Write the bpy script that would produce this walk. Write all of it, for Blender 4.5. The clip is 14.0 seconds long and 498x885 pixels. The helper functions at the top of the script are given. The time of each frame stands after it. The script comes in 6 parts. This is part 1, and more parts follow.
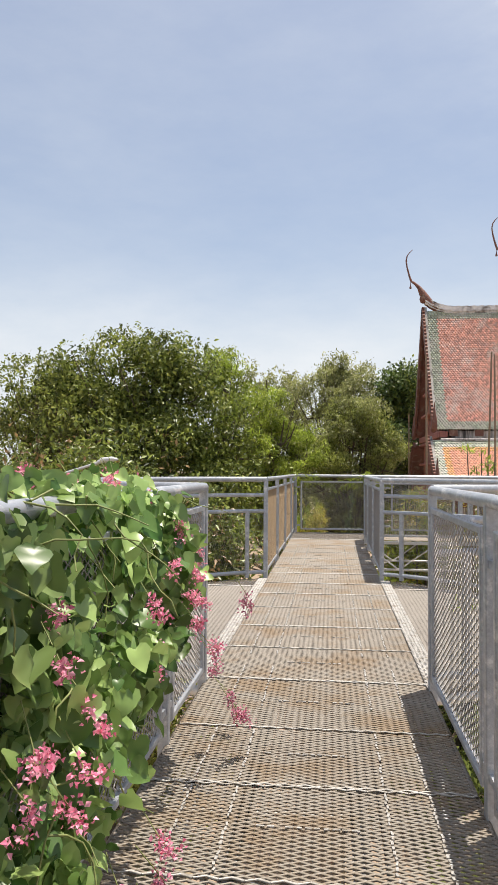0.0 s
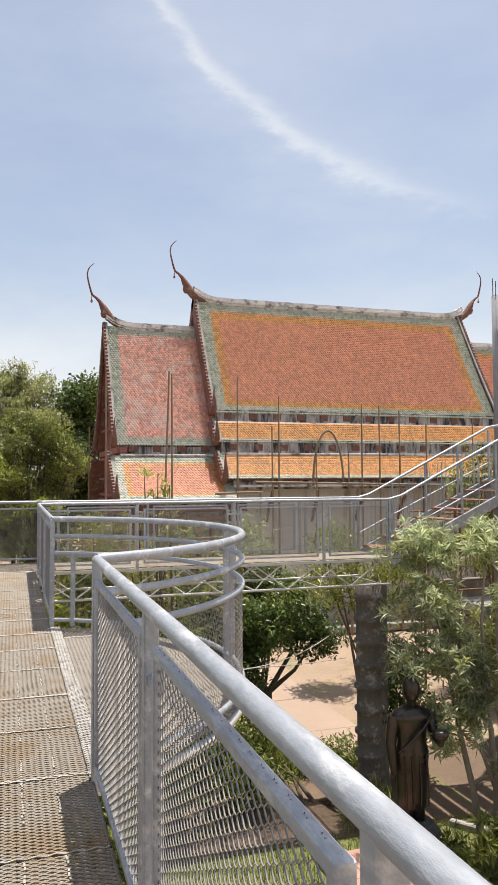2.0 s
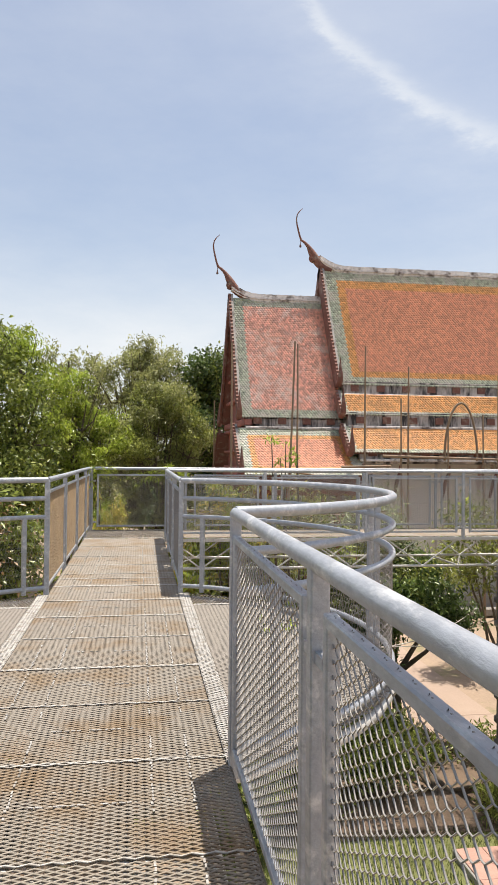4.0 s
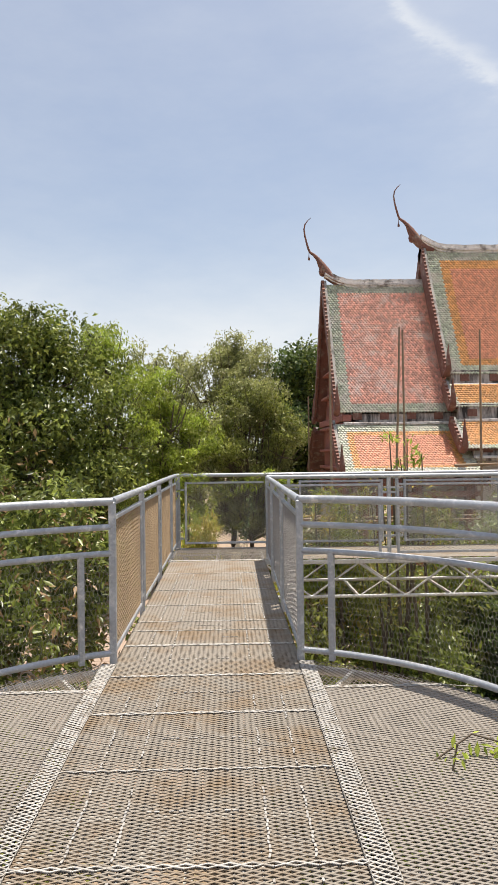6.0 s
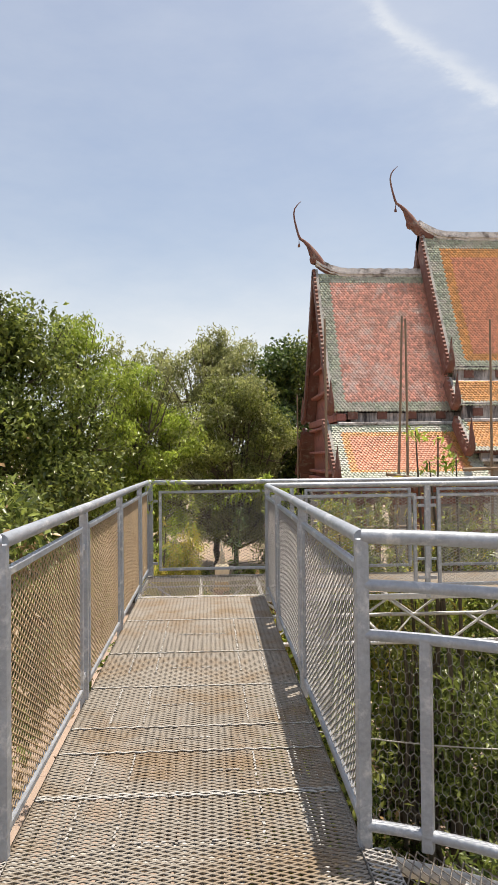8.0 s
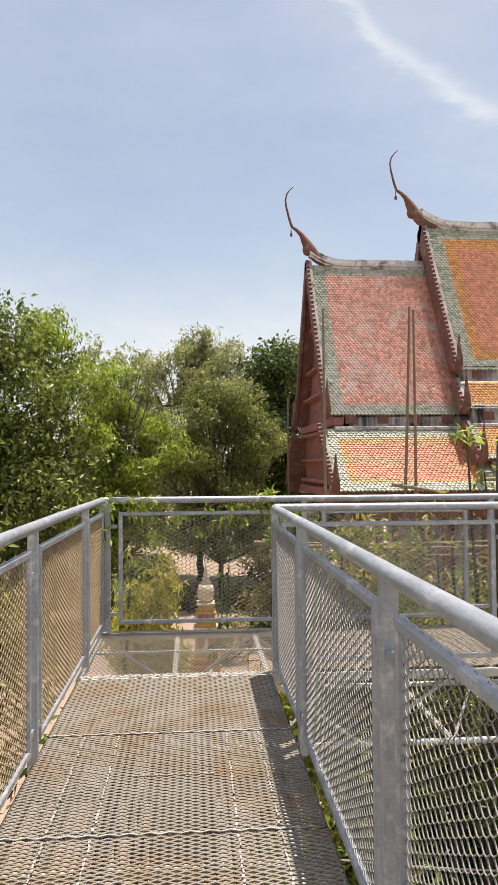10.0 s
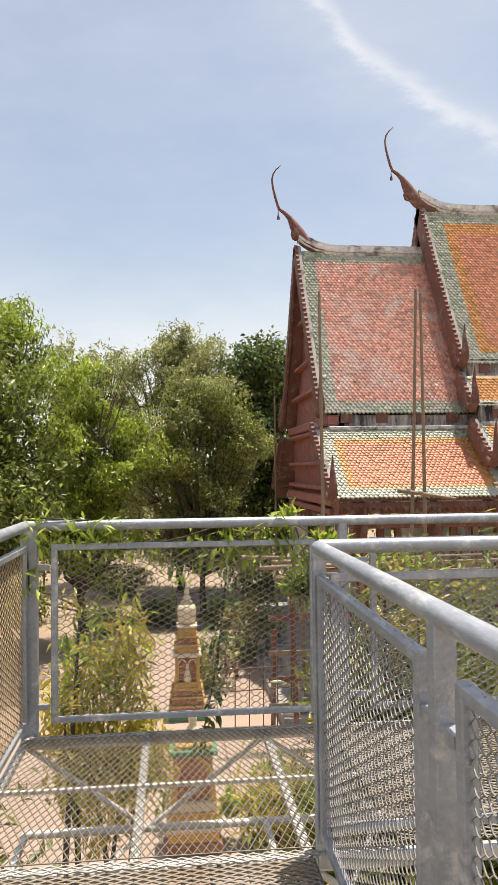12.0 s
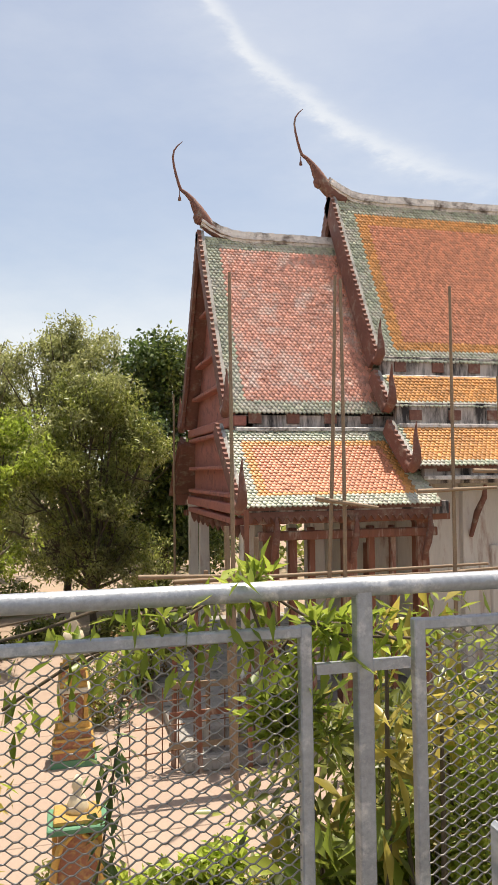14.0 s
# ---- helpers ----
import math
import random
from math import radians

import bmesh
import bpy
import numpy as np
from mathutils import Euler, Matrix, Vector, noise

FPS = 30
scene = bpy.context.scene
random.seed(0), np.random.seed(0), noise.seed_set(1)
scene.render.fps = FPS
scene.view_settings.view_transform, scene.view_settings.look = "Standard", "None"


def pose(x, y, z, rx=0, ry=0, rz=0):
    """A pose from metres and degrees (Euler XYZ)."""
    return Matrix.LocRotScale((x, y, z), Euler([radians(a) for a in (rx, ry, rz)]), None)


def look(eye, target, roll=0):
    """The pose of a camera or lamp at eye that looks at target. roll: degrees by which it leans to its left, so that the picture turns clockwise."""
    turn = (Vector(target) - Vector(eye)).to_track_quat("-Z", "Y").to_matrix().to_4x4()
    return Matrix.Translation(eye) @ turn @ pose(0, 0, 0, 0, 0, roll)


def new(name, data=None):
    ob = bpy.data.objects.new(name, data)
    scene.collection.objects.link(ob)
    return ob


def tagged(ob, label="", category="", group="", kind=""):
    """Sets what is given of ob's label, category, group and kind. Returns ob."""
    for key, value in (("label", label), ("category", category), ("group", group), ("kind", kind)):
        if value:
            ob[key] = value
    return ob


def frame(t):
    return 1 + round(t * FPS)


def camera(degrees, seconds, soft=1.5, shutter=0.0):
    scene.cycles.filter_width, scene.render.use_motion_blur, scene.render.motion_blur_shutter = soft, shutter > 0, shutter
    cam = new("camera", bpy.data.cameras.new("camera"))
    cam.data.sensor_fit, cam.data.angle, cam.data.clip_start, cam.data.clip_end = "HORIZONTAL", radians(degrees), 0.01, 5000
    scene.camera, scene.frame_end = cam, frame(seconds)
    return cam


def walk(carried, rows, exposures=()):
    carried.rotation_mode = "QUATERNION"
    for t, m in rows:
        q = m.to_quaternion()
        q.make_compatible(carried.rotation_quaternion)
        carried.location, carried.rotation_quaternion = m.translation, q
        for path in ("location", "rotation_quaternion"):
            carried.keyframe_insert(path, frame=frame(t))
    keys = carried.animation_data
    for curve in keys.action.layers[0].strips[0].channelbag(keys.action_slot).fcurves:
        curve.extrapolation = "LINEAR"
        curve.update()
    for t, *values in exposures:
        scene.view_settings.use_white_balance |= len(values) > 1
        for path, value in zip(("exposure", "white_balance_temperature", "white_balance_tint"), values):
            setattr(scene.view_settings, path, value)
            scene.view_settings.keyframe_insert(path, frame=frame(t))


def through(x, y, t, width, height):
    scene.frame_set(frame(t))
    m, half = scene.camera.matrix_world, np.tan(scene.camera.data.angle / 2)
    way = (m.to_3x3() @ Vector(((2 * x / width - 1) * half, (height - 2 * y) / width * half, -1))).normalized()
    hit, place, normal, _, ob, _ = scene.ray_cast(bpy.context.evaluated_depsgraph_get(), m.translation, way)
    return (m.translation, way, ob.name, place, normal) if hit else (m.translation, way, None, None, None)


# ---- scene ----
cam = camera(36.8, 14.0)
PATH = [
    (0, (0.083, -0.456, 1.174), (-0.136, 1.531, 1.248), 0.4),
    (0.5, (0.143, -0.329, 1.346), (0.182, 1.669, 1.427), 0.8),
    (1, (0.125, -0.223, 1.448), (0.582, 1.722, 1.528), 0.4),
    (1.5, (0.132, -0.172, 1.464), (0.672, 1.751, 1.562), -0.0),
    (2, (0.213, -0.108, 1.472), (0.82, 1.795, 1.569), -0.3),
    (2.5, (0.326, -0.12, 1.473), (1.197, 1.678, 1.569), -0.2),
    (3, (0.272, -0.032, 1.441), (1.205, 1.736, 1.5), 0.3),
    (3.5, (0.268, 0.107, 1.384), (0.82, 2.03, 1.412), -0.0),
    (4, (0.211, 0.5, 1.322), (0.503, 2.478, 1.357), 0.5),
    (6.5, (0.128, 3.297, 1.39), (0.179, 5.296, 1.422), -0.8),
    (7, (0.102, 3.895, 1.375), (0.175, 5.893, 1.423), -0.4),
    (7.5, (0.136, 4.519, 1.36), (0.235, 6.516, 1.411), -0.2),
    (8, (0.092, 5.117, 1.36), (0.198, 7.114, 1.399), -0.6),
    (10.5, (0.144, 8.128, 1.364), (0.316, 10.119, 1.432), -0.4),
    (11, (0.18, 8.667, 1.344), (0.377, 10.656, 1.418), -0.4),
    (11.5, (0.142, 9.265, 1.361), (0.348, 11.253, 1.43), -0.2),
    (12, (0.135, 9.834, 1.362), (0.339, 11.823, 1.432), -0.7),
    (12.5, (0.175, 10.475, 1.359), (0.383, 12.463, 1.404), -0.2),
    (13, (0.156, 11.023, 1.341), (0.365, 13.011, 1.407), -0.1),
    (13.5, (0.24, 11.607, 1.342), (0.535, 13.584, 1.41), -0.8),
    (14, (0.252, 11.906, 1.396), (0.734, 13.845, 1.473), -0.7),
]
walk(cam, [(t, look(eye, target, roll)) for t, eye, target, roll in PATH], [(0.0, 0.26, 6800.0, 11.0), (4.0, 0.30, 6850.0, 11.0), (7.0, 0.26, 6900.0, 11.0), (11.0, 0.34, 7000.0, 11.0), (14.0, 0.40, 7150.0, 11.0)])
SUN_STRENGTH, SKY_STRENGTH, CLOUD = 5.0, 0.124, (5.75, 6.15, 6.6, 1)
STATUE_XY, TOWER = (6.3, 10.6), (35.3, 34.6, 8.35)
SCAFFOLD = [
    ((3.85, 36.8, -4.6), (3.85, 36.8, 4.0), 0.0), ((3.32, 25.55, -4.6), (3.30, 25.55, 5.15), 0.0), ((5.1, 25.9, -4.6), (5.55, 25.9, 5.3), 0.05), ((5.55, 25.8, -4.6), (5.62, 25.8, 5.2), 0.04),
    ((8.05, 25.9, -4.6), (8.08, 25.9, 5.2), 0.0), ((10.0, 26.8, -4.6), (10.0, 26.8, 4.64), 0.0), ((9.7, 26.6, -4.6), (9.72, 26.8, 3.46), 0.0), ((11.5, 26.6, -4.6), (11.45, 26.6, 2.6), 0.0), ((12.9, 26.6, -4.6), (12.9, 26.8, 2.9), 0.0),
    ((13.5, 26.8, -4.6), (13.5, 26.8, 4.4), 0.0), ((14.3, 26.8, -4.6), (14.27, 26.8, 4.36), 0.0), ((15.2, 26.8, -4.6), (15.17, 26.8, 4.2), 0.0), ((16.4, 26.8, -4.6), (16.4, 26.8, 3.67), 0.0), ((18.6, 26.8, -4.6), (18.6, 26.8, 3.9), 0.0),
    ((9.0, 26.7, 1.35), (21.0, 26.7, 1.1), 0.0), ((2.5, 27.2, -1.2), (5.2, 27.2, -1.1), 0.0), ((7.2, 25.8, 0.95), (9.0, 25.8, 1.0), 0.0), ((5.0, 25.7, 0.85), (6.3, 25.7, 0.65), 0.0), ((1.6, 26.0, -0.55), (3.4, 26.0, -0.6), 0.0),
    ((2.3, 26.2, -0.70), (9.0, 26.2, -0.62), 0.0), ((2.0, 26.1, -0.80), (8.4, 26.1, -0.74), 0.0), ((3.4, 26.15, -0.90), (9.6, 26.15, -0.70), 0.0), ((2.6, 26.25, -1.0), (7.4, 26.25, -0.96), 0.0),
]
# ---- light and sky ----
world = bpy.data.worlds.new("world")
scene.world = world
world.use_nodes = True
SUN_DIR = Vector((0.15, 0.14, 1.0)).normalized()


def build_sky():
    nt = world.node_tree
    nt.nodes.clear()
    N, L = nt.nodes.new, nt.links.new

    def math_node(op, a, b=None):
        n = N("ShaderNodeMath")
        n.operation = op
        for i, v in enumerate((a, b)):
            if v is None:
                continue
            if isinstance(v, (int, float)):
                n.inputs[i].default_value = v
            else:
                L(v, n.inputs[i])
        return n.outputs[0]

    sky = N("ShaderNodeTexSky")
    sky.sky_type = "NISHITA"
    sky.sun_disc = False
    sky.sun_elevation = math.asin(SUN_DIR.z)
    sky.sun_rotation = math.atan2(SUN_DIR.x, SUN_DIR.y)
    sky.air_density, sky.dust_density, sky.ozone_density = 1.0, 2.0, 2.0
    tc = N("ShaderNodeTexCoord")
    sep = N("ShaderNodeSeparateXYZ")
    L(tc.outputs["Generated"], sep.inputs[0])
    az = math_node("MULTIPLY", math_node("ARCTAN2", sep.outputs[0], sep.outputs[1]), 57.2958)
    el = math_node("MULTIPLY", math_node("ARCSINE", sep.outputs[2]), 57.2958)
    # thin high cloud: a bent streak of cirrus, feathered by stretched noise
    noi = N("ShaderNodeTexNoise")
    noi.inputs["Scale"].default_value = 3.0
    noi.inputs["Detail"].default_value = 6.0
    noi.inputs["Roughness"].default_value = 0.62
    mp = N("ShaderNodeMapping")
    mp.inputs["Scale"].default_value = (1.2, 1.2, 3.2)
    mp.inputs["Rotation"].default_value = (0.0, 0.5, 0.2)
    L(tc.outputs["Generated"], mp.inputs["Vector"])
    L(mp.outputs[0], noi.inputs["Vector"])
    feather = N("ShaderNodeTexNoise")
    feather.inputs["Scale"].default_value = 11.0
    feather.inputs["Detail"].default_value = 7.0
    feather.inputs["Roughness"].default_value = 0.68
    L(mp.outputs[0], feather.inputs["Vector"])
    wob = math_node("ADD", math_node("MULTIPLY", math_node("SUBTRACT", noi.outputs["Fac"], 0.5), 4.0), math_node("MULTIPLY", math_node("SUBTRACT", feather.outputs["Fac"], 0.5), 3.0))
    curve = math_node("ADD", math_node("MULTIPLY", math_node("EXPONENT", math_node("MULTIPLY", math_node("SUBTRACT", az, 12.0), -0.055)), 18.0), 14.0)
    off = math_node("ADD", math_node("SUBTRACT", el, curve), wob)
    band = math_node("EXPONENT", math_node("MULTIPLY", math_node("MULTIPLY", off, off), -1.7))
    wide = math_node("EXPONENT", math_node("MULTIPLY", math_node("MULTIPLY", off, off), -0.03))
    ends = N("ShaderNodeMapRange")
    L(az, ends.inputs[0])
    ends.inputs[1].default_value, ends.inputs[2].default_value = 40.0, 24.0
    ends.interpolation_type = "SMOOTHSTEP"
    ends2 = N("ShaderNodeMapRange")
    L(az, ends2.inputs[0])
    ends2.inputs[1].default_value, ends2.inputs[2].default_value = 0.0, 14.0
    ends2.interpolation_type = "SMOOTHSTEP"
    streak = math_node("MULTIPLY", math_node("MULTIPLY", math_node("ADD", math_node("MULTIPLY", band, 0.38), math_node("MULTIPLY", wide, 0.15)), math_node("ADD", math_node("MULTIPLY", feather.outputs["Fac"], 1.2), 0.2)),
                       math_node("MULTIPLY", ends.outputs[0], ends2.outputs[0]))
    veil = N("ShaderNodeMapRange")
    L(noi.outputs["Fac"], veil.inputs[0])
    veil.inputs[1].default_value, veil.inputs[2].default_value = 0.35, 0.85
    veil.inputs[3].default_value, veil.inputs[4].default_value = 0.20, 0.40
    low = N("ShaderNodeMapRange")
    L(el, low.inputs[0])
    low.inputs[1].default_value, low.inputs[2].default_value = 18.0, 4.0
    low.inputs[3].default_value, low.inputs[4].default_value = 0.0, 0.75
    low.interpolation_type = "SMOOTHSTEP"
    haze = math_node("MULTIPLY", low.outputs[0], math_node("ADD", noi.outputs["Fac"], 0.35))
    total = math_node("MINIMUM", math_node("ADD", math_node("ADD", streak, veil.outputs[0]), haze), 0.92)
    mix = N("ShaderNodeMix")
    mix.data_type = "RGBA"
    L(total, mix.inputs["Factor"])
    L(sky.outputs[0], mix.inputs["A"])
    mix.inputs["B"].default_value = CLOUD
    bg = N("ShaderNodeBackground")
    bg.inputs["Strength"].default_value = SKY_STRENGTH
    out = N("ShaderNodeOutputWorld")
    L(mix.outputs["Result"], bg.inputs["Color"])
    L(bg.outputs[0], out.inputs["Surface"])


build_sky()
sun = new("sun", bpy.data.lights.new("sun", "SUN"))
sun.data.energy, sun.data.angle, sun.data.color = SUN_STRENGTH, radians(0.55), (1.0, 0.95, 0.87)
sun.matrix_world = look(SUN_DIR * 60, (0, 0, 0))

# ---- materials ----


def mat(name, colour, rough=0.6, metal=0.0, vary=0.25, grain=60.0, blotch=2.5, bump=0.15, stain=None, stain_at=0.6, spec=0.5, per_piece=0.0, stretch=(1, 1, 1), dist=0.01):
    """A painted, stony or metal surface: base colour varied by fine grain and large blotches, stains of a second colour, and relief."""
    m = bpy.data.materials.new(name)
    m.use_nodes = True
    nt = m.node_tree
    b = nt.nodes["Principled BSDF"]
    N, L = nt.nodes.new, nt.links.new
    geo = N("ShaderNodeNewGeometry")
    mp = N("ShaderNodeMapping")
    mp.inputs["Scale"].default_value = stretch
    L(geo.outputs["Position"], mp.inputs["Vector"])
    fine, big = N("ShaderNodeTexNoise"), N("ShaderNodeTexNoise")
    for n, s in ((fine, grain), (big, blotch)):
        n.inputs["Scale"].default_value = s
        n.inputs["Detail"].default_value = 5.0
        n.inputs["Roughness"].default_value = 0.65
        L(mp.outputs[0], n.inputs["Vector"])
    hsv = N("ShaderNodeHueSaturation")
    hsv.inputs["Color"].default_value = (*colour, 1)
    add = N("ShaderNodeMath")
    add.operation = "ADD"
    L(fine.outputs["Fac"], add.inputs[0])
    L(big.outputs["Fac"], add.inputs[1])
    rng = N("ShaderNodeMapRange")
    rng.inputs[1].default_value, rng.inputs[2].default_value = 0.6, 1.4
    rng.inputs[3].default_value, rng.inputs[4].default_value = 1 - vary, 1 + vary
    L(add.outputs[0], rng.inputs[0])
    val = rng.outputs[0]
    if per_piece:
        info = N("ShaderNodeNewGeometry")
        r2 = N("ShaderNodeMapRange")
        r2.inputs[3].default_value, r2.inputs[4].default_value = 1 - per_piece, 1 + per_piece
        L(info.outputs["Random Per Island"], r2.inputs[0])
        mul = N("ShaderNodeMath")
        mul.operation = "MULTIPLY"
        L(val, mul.inputs[0])
        L(r2.outputs[0], mul.inputs[1])
        val = mul.outputs[0]
    L(val, hsv.inputs["Value"])
    col = hsv.outputs[0]
    if stain:
        mix = N("ShaderNodeMix")
        mix.data_type = "RGBA"
        sr = N("ShaderNodeMapRange")
        sr.inputs[1].default_value, sr.inputs[2].default_value = stain_at - 0.07, stain_at + 0.09
        third = N("ShaderNodeTexNoise")
        third.inputs["Scale"].default_value = blotch * 2.3
        third.inputs["Detail"].default_value = 8.0
        third.inputs["Roughness"].default_value = 0.7
        L(mp.outputs[0], third.inputs["Vector"])
        L(third.outputs["Fac"], sr.inputs[0])
        L(sr.outputs[0], mix.inputs["Factor"])
        L(col, mix.inputs["A"])
        mix.inputs["B"].default_value = (*stain, 1)
        col = mix.outputs["Result"]
    L(col, b.inputs["Base Color"])
    rr = N("ShaderNodeMapRange")
    rr.inputs[3].default_value, rr.inputs[4].default_value = max(0.02, rough - 0.12), min(1, rough + 0.12)
    L(big.outputs["Fac"], rr.inputs[0])
    L(rr.outputs[0], b.inputs["Roughness"])
    b.inputs["Metallic"].default_value = metal
    b.inputs["Specular IOR Level"].default_value = spec
    if bump:
        bp = N("ShaderNodeBump")
        bp.inputs["Strength"].default_value = bump
        bp.inputs["Distance"].default_value = dist
        L(fine.outputs["Fac"], bp.inputs["Height"])
        L(bp.outputs[0], b.inputs["Normal"])
    return m


def leaf_mat(name, dark, light, through=0.42, rough=0.34):
    """Leaves: each one its own tint between two greens, with light passing through the blade."""
    m = bpy.data.materials.new(name)
    m.use_nodes = True
    nt = m.node_tree
    b = nt.nodes["Principled BSDF"]
    N, L = nt.nodes.new, nt.links.new
    geo = N("ShaderNodeNewGeometry")
    mix = N("ShaderNodeMix")
    mix.data_type = "RGBA"
    mix.inputs["A"].default_value, mix.inputs["B"].default_value = (*dark, 1), (*light, 1)
    L(geo.outputs["Random Per Island"], mix.inputs["Factor"])
    noi = N("ShaderNodeTexNoise")
    noi.inputs["Scale"].default_value = 0.9
    L(geo.outputs["Position"], noi.inputs["Vector"])
    hsv = N("ShaderNodeHueSaturation")
    rng = N("ShaderNodeMapRange")
    rng.inputs[1].default_value, rng.inputs[2].default_value = 0.3, 0.7
    rng.inputs[3].default_value, rng.inputs[4].default_value = 0.5, 1.5
    L(noi.outputs["Fac"], rng.inputs[0])
    L(rng.outputs[0], hsv.inputs["Value"])
    L(mix.outputs["Result"], hsv.inputs["Color"])
    L(hsv.outputs[0], b.inputs["Base Color"])
    b.inputs["Roughness"].default_value = rough
    tr = N("ShaderNodeBsdfTranslucent")
    L(hsv.outputs[0], tr.inputs["Color"])
    ms = N("ShaderNodeMixShader")
    ms.inputs[0].default_value = through
    L(b.outputs[0], ms.inputs[1])
    L(tr.outputs[0], ms.inputs[2])
    L(ms.outputs[0], nt.nodes["Material Output"].inputs["Surface"])
    return m


STEEL = mat("silver_painted_steel", (0.37, 0.39, 0.42), 0.44, 0.35, 0.28, 55, 5.0, 0.25, stain=(0.70, 0.70, 0.69), stain_at=0.60, stretch=(1.0, 0.35, 1.0))
MESH_STEEL = mat("galvanised_mesh", (0.32, 0.30, 0.275), 0.42, 0.3, 0.2, 50, 3.0, 0.0)
# golden light and the warm ground behind are put into this mesh colour
GOLDEN_LIT_MESH = mat("golden_lit_rail_mesh", (0.38, 0.27, 0.155), 0.55, 0.1, 0.25, 50, 2.0, 0.0, stain=(0.30, 0.19, 0.10), stain_at=0.60)
DECK = mat("dusty_deck_mesh", (0.25, 0.218, 0.178), 0.55, 0.1, 0.22, 30, 0.8, 0.0, stain=(0.215, 0.15, 0.088), stain_at=0.54)
DECK_BARE = mat("bare_deck_mesh", (0.255, 0.225, 0.19), 0.55, 0.1, 0.2, 30, 1.5, 0.0)
SEAM = mat("worn_bright_seam", (0.44, 0.42, 0.39), 0.5, 0.15, 0.35, 70, 6, 0.2, stain=(0.27, 0.235, 0.19), stain_at=0.55)
STRINGER = mat("worn_white_stringer", (0.62, 0.60, 0.56), 0.45, 0.1, 0.2, 60, 5, 0.1, stain=(0.45, 0.38, 0.3), stain_at=0.62)
TRUSS = mat("truss_paint", (0.55, 0.54, 0.51), 0.5, 0.2, 0.2, 40, 3, 0.1, stain=(0.35, 0.26, 0.18), stain_at=0.62)
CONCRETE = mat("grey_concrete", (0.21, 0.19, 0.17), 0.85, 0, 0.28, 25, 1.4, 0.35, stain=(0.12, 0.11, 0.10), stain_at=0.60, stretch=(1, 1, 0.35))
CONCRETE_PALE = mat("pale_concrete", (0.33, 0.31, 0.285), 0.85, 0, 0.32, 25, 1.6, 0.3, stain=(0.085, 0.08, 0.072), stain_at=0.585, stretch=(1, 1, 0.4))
DARK_COLUMN = mat("blue_grey_column", (0.27, 0.275, 0.29), 0.75, 0, 0.25, 20, 1.5, 0.2, stretch=(1, 1, 0.3))
STAINED_PIER = mat("stained_pier", (0.13, 0.115, 0.10), 0.9, 0, 0.35, 18, 1.8, 0.6, stain=(0.42, 0.40, 0.37), stain_at=0.60)
TREAD = mat("rust_brown_plank", (0.25, 0.13, 0.085), 0.8, 0, 0.3, 30, 3, 0.3, per_piece=0.2)
RUST = mat("rusty_steel", (0.22, 0.11, 0.06), 0.8, 0.2, 0.3, 40, 4, 0.2)
REBAR = mat("reinforcing_bar", (0.16, 0.16, 0.18), 0.7, 0.4, 0.2, 40, 4, 0.2)
BAMBOO = mat("dry_bamboo", (0.27, 0.19, 0.12), 0.7, 0, 0.3, 30, 2, 0.2)
OLEANDER_BARK = mat("pale_grey_bark", (0.24, 0.20, 0.15), 0.9, 0, 0.3, 25, 4, 0.5, stretch=(1, 1, 0.3))
BARK = mat("bark", (0.11, 0.085, 0.06), 0.95, 0, 0.4, 22, 3, 0.8, stretch=(1, 1, 0.3))
SOIL = mat("sandy_soil", (0.34, 0.25, 0.18), 0.95, 0, 0.25, 12, 0.35, 0.4, stain=(0.16, 0.17, 0.06), stain_at=0.60)
PAVING = mat("pinkish_paving", (0.37, 0.275, 0.215), 0.9, 0, 0.14, 20, 0.6, 0.25, stain=(0.40, 0.315, 0.25), stain_at=0.63)
LAWN = mat("lawn_soil", (0.14, 0.15, 0.05), 0.95, 0, 0.4, 25, 1.2, 0.5)
# bare earth under the platform; also the shade painted below the cross walkway
EARTH_AND_SHADE = mat("earth_and_shade", (0.16, 0.11, 0.075), 0.95, 0, 0.35, 15, 1.2, 0.5)
TERRACOTTA = mat("terracotta_tile", (0.42, 0.24, 0.19), 0.7, 0, 0.2, 30, 3, 0.2, per_piece=0.2)
TILE_RED = mat("glazed_orange_tile", (0.70, 0.285, 0.16), 0.50, 0, 0.10, 20, 0.5, 0.0, per_piece=0.20, spec=0.7)
# the pale stain paints white glare on the glaze into the tile colour
TILE_PINK = mat("worn_red_tile_with_glare", (0.74, 0.35, 0.25), 0.44, 0, 0.15, 20, 0.5, 0.0, per_piece=0.30, stain=(0.76, 0.58, 0.50), stain_at=0.565, spec=1.0)
TILE_YELLOW = mat("glazed_yellow_tile", (0.68, 0.31, 0.09), 0.50, 0, 0.14, 20, 0.5, 0.0, per_piece=0.25, spec=0.8)
TILE_GREEN = mat("glazed_green_tile", (0.40, 0.43, 0.31), 0.50, 0, 0.2, 20, 0.6, 0.0, per_piece=0.35, spec=0.9, stain=(0.55, 0.50, 0.42), stain_at=0.54)
RIDGE = mat("mortar_ridge", (0.74, 0.70, 0.66), 0.85, 0, 0.25, 12, 1.0, 0.4, stain=(0.15, 0.12, 0.10), stain_at=0.56)
BARGE = mat("bargeboard_wood", (0.19, 0.085, 0.062), 0.8, 0, 0.35, 14, 1.5, 0.4, stain=(0.30, 0.24, 0.19), stain_at=0.60)
GABLE = mat("faded_red_boards", (0.40, 0.15, 0.115), 0.75, 0, 0.3, 14, 1.4, 0.3, stain=(0.13, 0.06, 0.05), stain_at=0.6)
